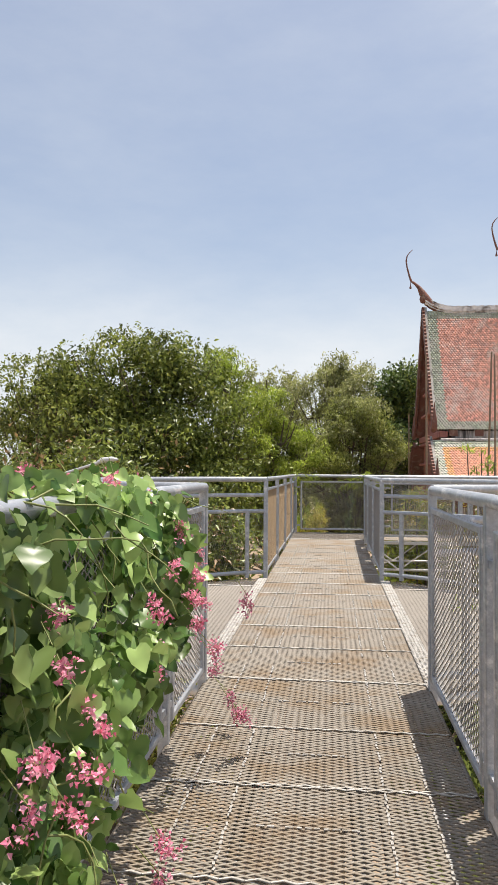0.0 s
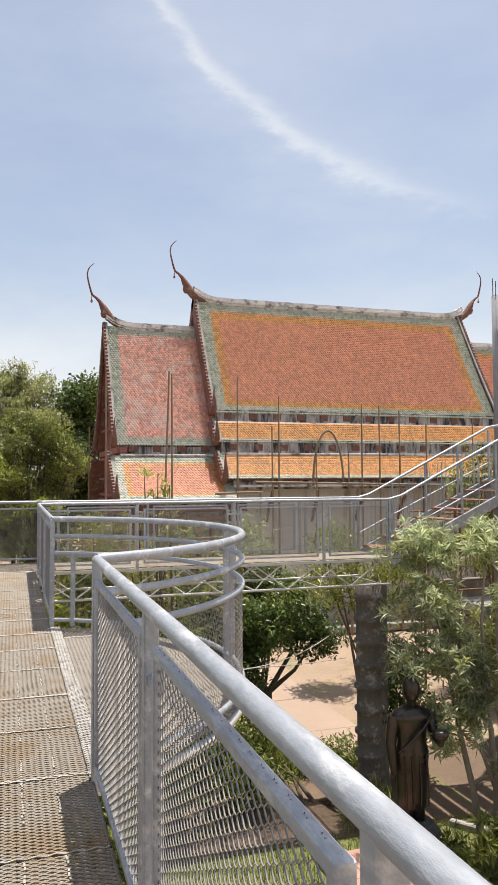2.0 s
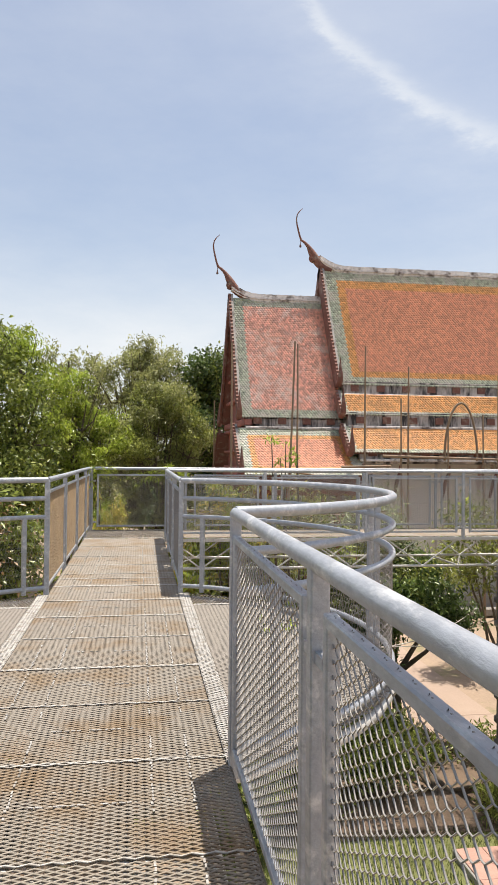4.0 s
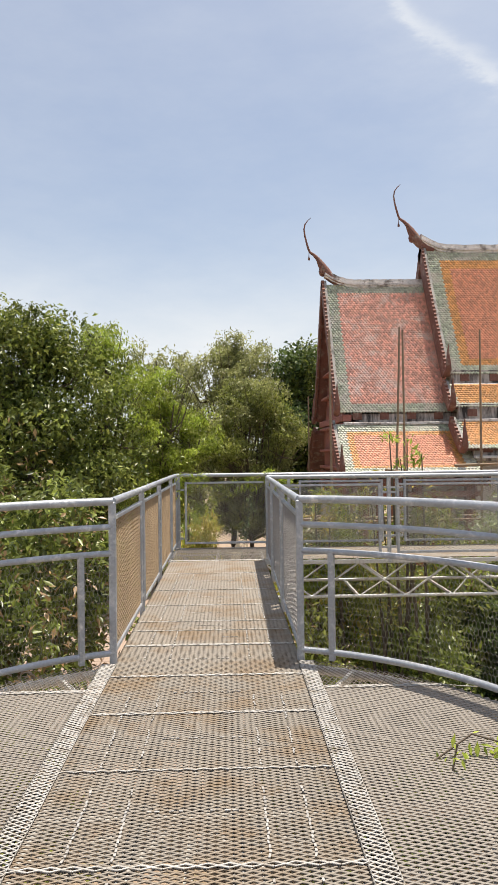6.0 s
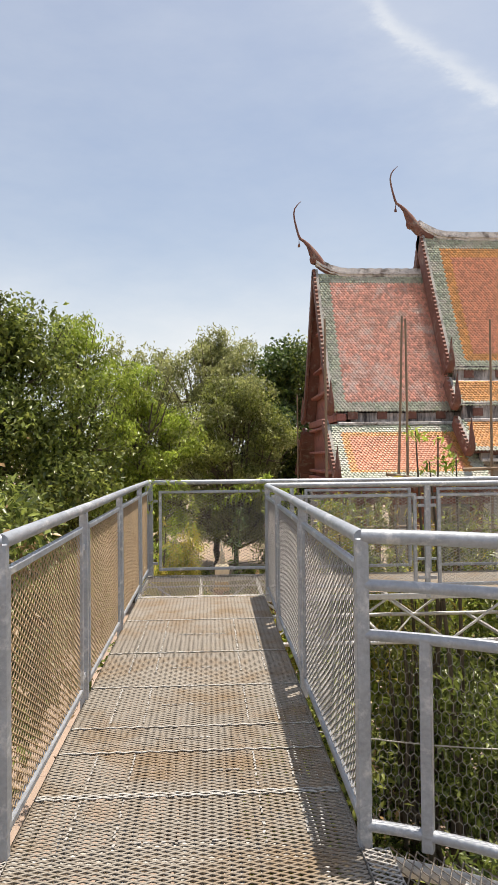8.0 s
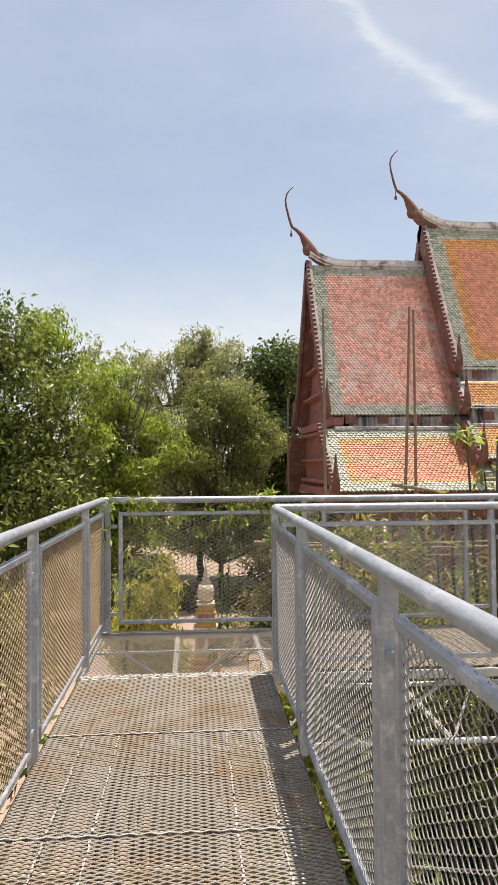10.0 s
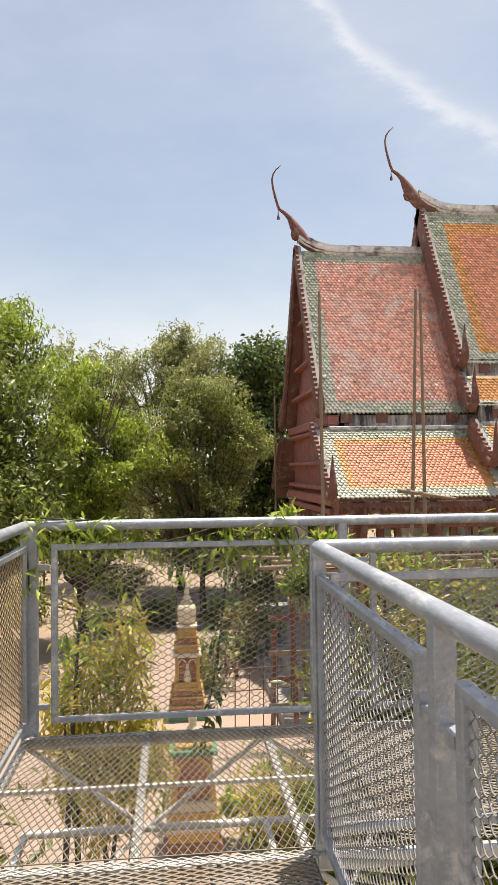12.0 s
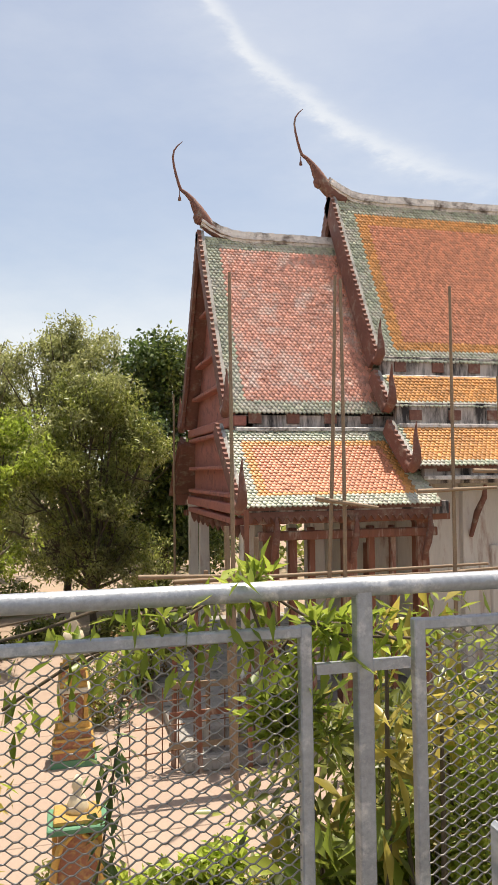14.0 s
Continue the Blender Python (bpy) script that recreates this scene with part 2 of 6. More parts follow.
BAND = mat("streaked_plaster_band", (0.52, 0.46, 0.42), 0.85, 0, 0.15, 12, 1.2, 0.2, stain=(0.04, 0.035, 0.035), stain_at=0.48, stretch=(1, 1, 0.2))
TEMPLE_WALL = mat("white_plaster_wall", (0.70, 0.66, 0.60), 0.85, 0, 0.12, 15, 0.8, 0.2, stain=(0.34, 0.16, 0.10), stain_at=0.63, stretch=(1, 1, 0.22))
TEMPLE_RED = mat("peeling_red_lacquer", (0.22, 0.085, 0.05), 0.75, 0, 0.35, 12, 1.2, 0.3, stain=(0.52, 0.44, 0.36), stain_at=0.60, stretch=(1, 1, 0.2))
BRONZE = mat("dark_bronze", (0.065, 0.054, 0.048), 0.30, 0.75, 0.3, 20, 4, 0.1)
PEDESTAL = mat("black_pedestal", (0.06, 0.06, 0.058), 0.5, 0.1, 0.3, 20, 3, 0.3, stain=(0.5, 0.48, 0.44), stain_at=0.64)
GOLD = mat("faded_gold_paint", (0.58, 0.36, 0.10), 0.45, 0.35, 0.3, 25, 4, 0.3, stain=(0.36, 0.24, 0.16), stain_at=0.6)
CREAM = mat("cream_plaster", (0.72, 0.62, 0.44), 0.8, 0, 0.15, 20, 3, 0.2)
GREEN_PAINT = mat("green_painted_base", (0.10, 0.25, 0.14), 0.7, 0, 0.2, 20, 3, 0.1)
BLUE_SHEET = mat("blue_tarpaulin", (0.05, 0.17, 0.42), 0.5, 0, 0.2, 10, 2, 0.2)
YELLOW_SHEET = mat("yellow_tarpaulin", (0.55, 0.38, 0.04), 0.5, 0, 0.2, 10, 2, 0.2)
LAMP_GREY = mat("grey_lamp_housing", (0.55, 0.55, 0.55), 0.5, 0.2, 0.1, 20, 3, 0.1)
WIRE = mat("pale_wire", (0.5, 0.47, 0.42), 0.6, 0.1, 0.1, 20, 3, 0)
STEM = mat("green_stem", (0.22, 0.25, 0.08), 0.6, 0, 0.3, 20, 4, 0.1)
PINK = leaf_mat("pink_petals", (0.66, 0.14, 0.26), (0.88, 0.45, 0.55), 0.3, 0.6)
LEAF_VINE = leaf_mat("vine_leaf", (0.045, 0.115, 0.018), (0.34, 0.46, 0.15), 0.30, 0.36)
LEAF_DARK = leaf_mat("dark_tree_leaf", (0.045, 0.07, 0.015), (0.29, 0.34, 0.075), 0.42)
LEAF_BRIGHT = leaf_mat("bright_tree_leaf", (0.16, 0.23, 0.025), (0.5, 0.58, 0.1), 0.52)
LEAF_GREY = leaf_mat("grey_green_leaf", (0.17, 0.185, 0.065), (0.44, 0.45, 0.18), 0.46)
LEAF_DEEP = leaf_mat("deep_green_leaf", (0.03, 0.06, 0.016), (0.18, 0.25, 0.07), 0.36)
LEAF_SHRUB = leaf_mat("shrub_leaf", (0.085, 0.11, 0.022), (0.41, 0.44, 0.11), 0.46)
LEAF_YELLOW = leaf_mat("yellowing_leaf", (0.36, 0.30, 0.05), (0.66, 0.54, 0.13), 0.52)
LEAF_OLEANDER = leaf_mat("narrow_olive_leaf", (0.20, 0.245, 0.11), (0.56, 0.60, 0.37), 0.46)
LEAF_DRY = leaf_mat("dry_leaf", (0.20, 0.12, 0.05), (0.36, 0.24, 0.11), 0.3)
GRASS = leaf_mat("grass_blade", (0.09, 0.13, 0.03), (0.27, 0.29, 0.07), 0.4)

# ---- builders ----


class Geo:
    """Collects verts and faces of one mesh."""

    def __init__(self):
        self.v, self.f, self.s = [], [], []

    def add(self, verts, faces, smooth=False):
        n = len(self.v)
        self.v += [tuple(p) for p in verts]
        self.f += [tuple(i + n for i in f) for f in faces]
        self.s += [smooth] * len(faces)

    def box(self, c, size, turn=None, chamfer=0.0):
        hx, hy, hz = (s / 2 for s in size)
        if chamfer:
            e = min(chamfer, hx * 0.45, hy * 0.45, hz * 0.45)
            bm = bmesh.new()
            bmesh.ops.create_cube(bm, size=1.0)
            for v in bm.verts:
                v.co = Vector((v.co.x * 2 * hx, v.co.y * 2 * hy, v.co.z * 2 * hz))
            bmesh.ops.bevel(bm, geom=list(bm.edges), offset=e, segments=1, affect="EDGES")
            pts, fs = [v.co.copy() for v in bm.verts], []
            bm.verts.index_update()
            fs = [[v.index for v in f.verts] for f in bm.faces]
            bm.free()
        else:
            pts = [Vector((x * hx, y * hy, z * hz)) for x in (-1, 1) for y in (-1, 1) for z in (-1, 1)]
            fs = [(0, 1, 3, 2), (4, 6, 7, 5), (0, 4, 5, 1), (2, 3, 7, 6), (0, 2, 6, 4), (1, 5, 7, 3)]
        m = turn.to_3x3() if turn else Matrix.Identity(3)
        self.add([m @ p + Vector(c) for p in pts], fs)
        return self

    def bar(self, a, b, w, h=None, chamfer=0.0):
        a, b = Vector(a), Vector(b)
        d = b - a
        turn = d.to_track_quat("X", "Z").to_matrix()
        return self.box((a + b) / 2, (d.length, w, h or w), turn, chamfer)

    def tube(self, pts, r, n=8, closed=False, caps=True):
        pts = [Vector(p) for p in pts]
        rad = r if isinstance(r, (list, tuple)) else [r] * len(pts)
        m = len(pts)
        rings, ref = [], None
        for i in range(m):
            if closed:
                d = pts[(i + 1) % m] - pts[i - 1]
            else:
                d = pts[min(i + 1, m - 1)] - pts[max(i - 1, 0)]
            d.normalize()
            if ref is None:
                ref = d.orthogonal().normalized()
            ref = (ref - d * ref.dot(d)).normalized()
            side = d.cross(ref)
            rings.append([pts[i] + (ref * math.cos(2 * math.pi * k / n) + side * math.sin(2 * math.pi * k / n)) * rad[i] for k in range(n)])
        vs = [p for ring in rings for p in ring]
        fs = []
        for i in range(m if closed else m - 1):
            a, b = i * n, ((i + 1) % m) * n
            fs += [(a + k, a + (k + 1) % n, b + (k + 1) % n, b + k) for k in range(n)]
        self.add(vs, fs, True)
        if caps and not closed:
            self.add(rings[0], [tuple(range(n))[::-1]])
            self.add(rings[-1], [tuple(range(n))])
        return self

    def lathe(self, c, profile, n=20, square=False):
        """profile: (radius, z). square: a plan with four flat sides."""
        c = Vector(c)
        k = 4 if square else n
        vs = []
        for r, z in profile:
            for i in range(k):
                a = 2 * math.pi * (i + (0.5 if square else 0)) / k
                rr = r * (1.41421 if square else 1)
                vs.append(c + Vector((rr * math.cos(a), rr * math.sin(a), z)))
        fs = []
        for j in range(len(profile) - 1):
            fs += [(j * k + i, j * k + (i + 1) % k, (j + 1) * k + (i + 1) % k, (j + 1) * k + i) for i in range(k)]
        fs.append(tuple(range(k))[::-1])
        fs.append(tuple(range((len(profile) - 1) * k, len(profile) * k)))
        self.add(vs, fs, not square)
        return self

    def prism(self, outline, axis, a, b):
        """An outline of (p, q) pushed along an axis from a to b."""
        def put(p, q, t):
            return {"x": (t, p, q), "y": (p, t, q), "z": (p, q, t)}[axis]
        n = len(outline)
        vs = [put(p, q, a) for p, q in outline] + [put(p, q, b) for p, q in outline]
        fs = [(i, (i + 1) % n, n + (i + 1) % n, n + i) for i in range(n)] + [tuple(range(n))[::-1], tuple(range(n, 2 * n))]
        self.add(vs, fs)
        return self

    def mesh(self, name, material):
        me = bpy.data.meshes.new(name)
        me.from_pydata(self.v, [], self.f)
        me.polygons.foreach_set("use_smooth", self.s)
        me.materials.append(material)
        me.update()
        return me


def array_mesh(name, verts, quads, material):
    """A mesh straight from arrays of points and four-cornered (or three-cornered) faces."""
    me = bpy.data.meshes.new(name)
    k = quads.shape[1]
    me.vertices.add(len(verts))
    me.vertices.foreach_set("co", np.ascontiguousarray(verts, dtype=np.float32).ravel())
    me.loops.add(quads.size)
    me.loops.foreach_set("vertex_index", np.ascontiguousarray(quads, dtype=np.int32).ravel())
    me.polygons.add(len(quads))
    me.polygons.foreach_set("loop_start", np.arange(0, quads.size, k, dtype=np.int32))
    me.update(calc_edges=True)
    me.validate()
    me.materials.append(material)
    return me


def part(name, g, material, parent, label="", kind=""):
    """Links a Geo (or a ready mesh) as one mesh object under a thing or part."""
    me = g.mesh(name, material) if isinstance(g, Geo) else g
    ob = new(name, me)
    ob.parent = parent
    if label or kind:
        tagged(ob, label, kind=kind)
    return ob


def thing(name, label, category, group="", kind="", at=None):
    ob = tagged(new(name), label, category, group, kind)
    ob.empty_display_size = 0.2
    if at is not None:
        ob.matrix_world = at
    return ob


def solid(name, g, material, label, category="", group="", kind=""):
    """A thing that is one mesh."""
    return tagged(new(name, g.mesh(name, material) if isinstance(g, Geo) else g), label, category, group, kind)


def strands(name, p, q, normal, thick, depth, material, lean=0.0):
    """Three-sided wires from p to q (arrays of points)."""
    d = q - p
    d /= np.linalg.norm(d, axis=1, keepdims=True)
    n = np.broadcast_to(np.asarray(normal, float), p.shape)
    if n.ndim == 1:
        n = np.tile(n, (len(p), 1))
    s = np.cross(d, n)
    offs = [n * depth / 2 + s * lean, -n * depth / 2 + s * thick - s * lean, -n * depth / 2 - s * thick - s * lean]
    k = len(p)
    v = np.stack([p + o for o in offs] + [q + o for o in offs], axis=1).reshape(-1, 3)
    base = (np.arange(k) * 6)[:, None]
    f = np.concatenate([base + np.array([[a, b, b + 3, a + 3]]) for a, b in ((0, 1), (1, 2), (2, 0))])
    return array_mesh(name, v, f, material)


def diamond_lines(length, height, lw, sw, bond=0.0):
    """End points, in a plane, of the strands of expanded metal of that size."""
    rows = int(height / (sw / 2))
    cols = int(length / lw) + 2
    a, b = [], []
    for r in range(rows):
        u = (np.arange(-1, cols) + 0.5 * (r % 2)) * lw
        v0, v1 = np.full_like(u, r * sw / 2), np.full_like(u, (r + 1) * sw / 2)
        for sgn in (-1, 1):
            a.append(np.stack([u + sgn * bond / 2, v0], 1))
            b.append(np.stack([u + sgn * (lw / 2 - bond / 2), v1], 1))
        if bond:
            a.append(np.stack([u - bond / 2, v0], 1))
            b.append(np.stack([u + bond / 2, v0], 1))
    a, b = np.concatenate(a), np.concatenate(b)
    a[:, 0], b[:, 0] = np.clip(a[:, 0], 0, length), np.clip(b[:, 0], 0, length)
    keep = np.linalg.norm(a - b, axis=1) > 0.004
    return a[keep], b[keep]


# ---- the elevated walkway ----
HALF, RAIL = 0.63, 1.08
RING_Y, RING_A, RING_B = 5.73, 1.90, 2.14
CROSS_NEAR, CROSS_FAR, STAIR_X = 12.52, 13.85, 7.0
GROUND = -4.6
PANEL_TOP, PANEL_LOW = 0.98, 0.055
panel_cache = {}


def panel_mesh(length, material, lw=0.066, sw=0.033):
    key = (round(length, 3), material.name)
    if key not in panel_cache:
        a, b = diamond_lines(length, PANEL_TOP - PANEL_LOW, lw, sw, 0.012)
        z = lambda p: np.stack([p[:, 0], np.zeros(len(p)), p[:, 1] + PANEL_LOW], 1)
        panel_cache[key] = strands("mesh_infill", z(a), z(b), (0, 1, 0), 0.0017, 0.0042, material, 0.001)
    return panel_cache[key]


def rail_panel(root, u0, u1, material):
    """A framed panel of expanded metal between two posts."""
    w = 0.034
    g = Geo()
    for z in (PANEL_LOW + w / 2, PANEL_TOP - w / 2):
        g.box(((u0 + u1) / 2, 0, z), (u1 - u0 - 0.006, 0.03, w - 0.004), None, 0.004)
    for u in (u0 + w / 2, u1 - w / 2):
        g.box((u, 0, (PANEL_LOW + PANEL_TOP) / 2), (w, 0.032, PANEL_TOP - PANEL_LOW), None, 0.004)
    fr = part("panel_frame", g, STEEL, root)
    inf = part("mesh_infill", panel_mesh(u1 - u0 - 0.02, material), material, fr, "expanded metal infill mesh", "stuff")
    inf.location = (u0 + 0.01, 0, 0)


def straight_railing(label, start, angle, length, posts, panels, material, over=(0.0, 0.0), drop=0.004, thick=0.027, group="walkway railings"):
    root = thing("railing", label, "railing", group, at=pose(start[0], start[1], 0, 0, 0, angle))
    g = Geo().tube([(-over[0], 0, RAIL - drop), (length * 0.33, 0, RAIL - drop - 0.002), (length * 0.66, 0, RAIL - drop + 0.002), (length + over[1], 0, RAIL - drop)], thick, 14)
    part("top_rail", g, STEEL, root, "round silver-painted pipe handrail")
    for u in posts:
        g = Geo().box((u, 0, (RAIL - 0.07) / 2), (0.046, 0.046, RAIL + 0.05), None, 0.004)
        part("post", g, STEEL, root)
    for u0, u1 in panels:
        rail_panel(root, u0, u1, material)
        for z in (0.14, 0.86):
            for u, near in ((u0, [p for p in posts if p < u0]), (u1, [p for p in posts if p > u1])):
                if near:
                    p = min(near, key=lambda q: abs(q - u))
                    if abs(p - u) > 0.03:
                        part("bracket", Geo().box(((u + p) / 2, 0, z), (abs(u - p) - 0.024, 0.026, 0.028)), STEEL, root)
    return root


def rail_run(label, start, angle, posts, material, gap=0.105, over=(0.0, 0.0), drop=0.004, thick=0.027):
    length = posts[-1]
    spans = [(a + gap * (0.35 if i == 0 else 1), b - gap * (0.35 if i == len(posts) - 2 else 1)) for i, (a, b) in enumerate(zip(posts, posts[1:]))]
    return straight_railing(label, start, angle, length, posts, spans, material, over, drop, thick)


rail_run("straight silver steel railing with expanded metal panels beside the entrance deck", (HALF, -4.0), 90, [0, 1.48, 3.05, 4.69, 6.21, 7.71], MESH_STEEL, drop=0.009, thick=0.0255)
rail_run("silver steel railing with mesh panels, overgrown by a pink-flowered vine", (-HALF, -4.0), 90, [0, 1.55, 3.15, 4.95, 6.75, 7.71], MESH_STEEL)
rail_run("silver steel railing with expanded metal panels shading the deck", (0.625, 7.75), 89.6, [0, 1.80, 3.50, CROSS_NEAR - 7.75], MESH_STEEL, drop=0.007, thick=0.026)
rail_run("silver steel railing with golden-lit brown expanded metal panels beside the deck", (-HALF, 7.75), 90, [0, 1.70, 3.40, 5.10, CROSS_FAR - 7.75], GOLDEN_LIT_MESH)
rail_run("silver steel railing along the near side of the cross walkway", (0.66, CROSS_NEAR), 0, [0, 1.60, 3.30, 5.00, STAIR_X - 0.66], MESH_STEEL)
straight_railing("silver steel end railing with wide framed mesh panel and creeping twigs", (-HALF, CROSS_FAR), 0, STAIR_X + HALF, [0.04, 1.68, 3.30, 4.95, 6.35, STAIR_X + HALF],
                 [(0.13, 1.53), (1.83, 3.09), (3.40, 4.85), (5.05, 6.25), (6.45, 7.55)], MESH_STEEL)


def arc(sign, a0, a1, n, z, da=0.0):
    return [(sign * (RING_A + da) * math.sin(t), RING_Y - (RING_B + da) * math.cos(t), z) for t in [a0 + (a1 - a0) * i / (n - 1) for i in range(n)]]


T0 = math.asin(HALF / RING_A)


def ring_railing(sign, label):
    root = thing("curved_railing", label, "railing", "walkway railings")
    for z, r in ((RAIL - 0.004, 0.027), (0.905, 0.021), (0.73, 0.021), (0.065, 0.021)):
        part("top_rail" if z > 1 else "hoop_rail", Geo().tube(arc(sign, T0, math.pi - T0, 41, z), r, 10), STEEL, root)
    ts = [T0 + (math.pi - 2 * T0) * k for k in (0.045, 0.485, 0.515, 0.955)]
    for i, t in enumerate(ts):
        x, y = sign * RING_A * math.sin(t), RING_Y - RING_B * math.cos(t)
        tall = i in (1, 2)
        part("post", Geo().box((x, y, (RAIL - 0.06 if tall else 0.74) / 2), (0.04, 0.04, (RAIL + 0.03 if tall else 0.74) - 0.02), pose(0, 0, 0, 0, 0, math.degrees(t) * sign), 0.004), STEEL, root)
    # curved mesh between the third hoop and the bottom hoop
    span = (math.pi - 2 * T0) * (RING_A + RING_B) / 2
    a, b = diamond_lines(0.66, span, 0.080, 0.028, 0.028)
    a, b = a[:, ::-1], b[:, ::-1]

    def wrap(p):
        t = T0 + p[:, 0] / span * (math.pi - 2 * T0)
        return np.stack([sign * RING_A * np.sin(t), RING_Y - RING_B * np.cos(t), p[:, 1] + 0.07], 1)
    pa, pb = wrap(a), wrap(b)
    nrm = (pa + pb) / 2 - np.array([0, RING_Y, 0])
    nrm[:, 2] = 0
    nrm /= np.linalg.norm(nrm, axis=1, keepdims=True)
    part("mesh_infill", strands("mesh_infill", pa, pb, nrm, 0.0009, 0.0018, MESH_STEEL), MESH_STEEL, root, "curved hexagonal wire netting", "stuff")


ring_railing(1, "curved silver steel railing with three round hoops and mesh below")
ring_railing(-1, "curved silver steel railing of the round platform beside trees")


# deck of expanded metal
deck = thing("floor_deck", "dusty expanded metal walkway deck with worn bright seams", "walkway", kind="structure")


def deck_piece(x0, x1, y0, y1, along_x, material, inside=None, lw=0.064, sw=0.029, heavy=0.0073, z=-0.004, deep=0.005):
    """One sheet of expanded metal lying flat; along_x: the long way of the diamonds runs across the walkway."""
    if along_x:
        a, b = diamond_lines(x1 - x0, y1 - y0, lw, sw)
    else:
        a, b = diamond_lines(y1 - y0, x1 - x0, lw, sw)
        a, b = a[:, ::-1], b[:, ::-1]
    pa = np.stack([a[:, 0] + x0, a[:, 1] + y0, np.full(len(a), z)], 1)
    pb = np.stack([b[:, 0] + x0, b[:, 1] + y0, np.full(len(b), z)], 1)
    if inside is not None:
        k = inside((pa + pb) / 2)
        pa, pb = pa[k], pb[k]
    return part("deck_sheet", strands("deck_sheet", pa, pb, (0, 0, 1), heavy, deep, material, 0.0010), material, deck, kind="stuff")


def in_ring(p):
    return (p[:, 0] / RING_A) ** 2 + ((p[:, 1] - RING_Y) / RING_B) ** 2 < 1.0


SEAMS = [-2.6, -1.2, 0.1, 1.0, 1.72, 2.38, 3.0, 3.80, 4.55, 5.25, 6.02, 6.75, 7.43, 8.18, 8.63, 8.95, 9.62, 10.4, 11.45, 12.47]
for y0, y1 in zip(SEAMS, SEAMS[1:]):
    deck_piece(-0.615, 0.615, y0, y1, True, DECK)
for s in (-1, 1):
    lo, hi = (0.64, 1.9) if s > 0 else (-1.9, -0.64)
    deck_piece(lo, hi, 3.6, 7.14, True, DECK_BARE, in_ring)
    deck_piece(lo, hi, 7.18, 7.85, False, DECK_BARE, in_ring, 0.078, 0.034, 0.0028)
deck_piece(-0.63, 0.95, 12.55, 13.82, False, DECK_BARE, None, 0.078, 0.033, 0.0030)
deck_piece(0.95, STAIR_X, 12.55, 13.82, True, DECK, None, 0.070, 0.031, 0.0032)
# overlapping sheet edges: narrow double strips of bright worn mesh
for k, y in enumerate(SEAMS):
    w = 0.042 if y in (1.0, 2.38, 3.80, 5.25, 6.75, 7.43, 8.18) else 0.015
    deck_piece(-0.61, 0.61, y - w / 2, y + w / 2, True, SEAM, None, 0.075, 0.028, 0.0056, 0.003)
for s in (-1, 1):
    lo, hi = (0.605, 0.70) if s > 0 else (-0.70, -0.605)
    deck_piece(lo, hi, 3.72, 7.72, True, SEAM, None, 0.048, 0.030, 0.0044, 0.003)
    deck_piece(min(s * 0.70, s * 1.55), max(s * 0.70, s * 1.55), 7.12, 7.17, True, SEAM, in_ring, 0.075, 0.028, 0.0050, 0.003)
for y in (12.50, 13.79):
    deck_piece(-0.62, 0.95, y - 0.03, y + 0.03, True, SEAM, None, 0.050, 0.030, 0.0045, 0.005)


def truss(label, at, length, half=0.60, deep=0.50, step=0.62, bars=((-0.43, 0.022), (-0.26, 0.022), (-0.18, 0.06), (0.21, 0.06), (0.28, 0.022), (0.44, 0.022))):
    """The lattice girder under a walkway, running along x from its start."""
    root = thing("truss_girder", label, "girder", "walkway girders", at=at)
    for s in (-1, 1):
        part("top_chord", Geo().bar((0, s * half, -0.045), (length, s * half, -0.045), 0.05, 0.05, 0.004), TRUSS, root)
        part("bottom_chord", Geo().tube([(0, s * half * 0.98, -deep), (length, s * half * 0.98, -deep)], 0.022, 8), TRUSS, root)
        n = int(length / step)
        for i in range(n):
            a, b = i * step, (i + 1) * step
            if i % 2:
                a, b = b, a
            part("brace", Geo().tube([(a, s * half, -0.06), (b, s * half * 0.98, -deep)], 0.014, 6), TRUSS, root)
    for i in range(int(length / step) + 1):
        u = i * step
        part("cross_bar", Geo().bar((u, -half, -0.035), (u, half, -0.035), 0.035, 0.03), TRUSS, root)
        if i % 2 == 0:
            part("cross_bar", Geo().bar((u, -half, -deep), (u, half, -deep), 0.03, 0.03), TRUSS, root)
            part("brace", Geo().tube([(u, -half, -deep), (u + step, half, -deep)], 0.011, 6), TRUSS, root)
    for s, w in bars:
        part("stringer", Geo().bar((0, s, -0.018), (length, s, -0.018), w, 0.016), STRINGER, root)
    return root


def weld_line(g, a, b, keep, seed):
    """Worn weld spots where the deck sheet is fixed to a bar underneath."""
    r = random.Random(seed)
    a, b = Vector(a), Vector(b)
    n = int((b - a).length / 0.030)
    turn = math.degrees(math.atan2((b - a).y, (b - a).x))
    on = True
    for i in range(n):
        if i % 9 == 0:
            on = r.random() < keep
        if on and r.random() < 0.72:
            p = a.lerp(b, (i + 0.5) / n)
            g.box((p.x + r.uniform(-0.003, 0.003), p.y, 0.0014), (r.uniform(0.016, 0.028), r.uniform(0.006, 0.010), 0.004), pose(0, 0, 0, 0, 0, turn + r.uniform(-12, 12)))


WELD_SPANS = [(a, b) for a, b in zip(SEAMS, SEAMS[1:]) if b <= 11.5]
for k, (y0, y1) in enumerate(WELD_SPANS):
    g = Geo()
    for x, keep in ((-0.43, 0.85), (-0.26, 0.85), (0.28, 0.85), (0.44, 0.85)):
        weld_line(g, (x, y0 + 0.03, 0), (x, y1 - 0.03, 0), keep, 40 + k)
    m = (y0 + y1) / 2
    weld_line(g, (-0.19, m, 0), (0.21, m, 0), 0.9, 80 + k)
    part("weld_spots", g, SEAM, deck, "bright worn weld spots", "stuff")

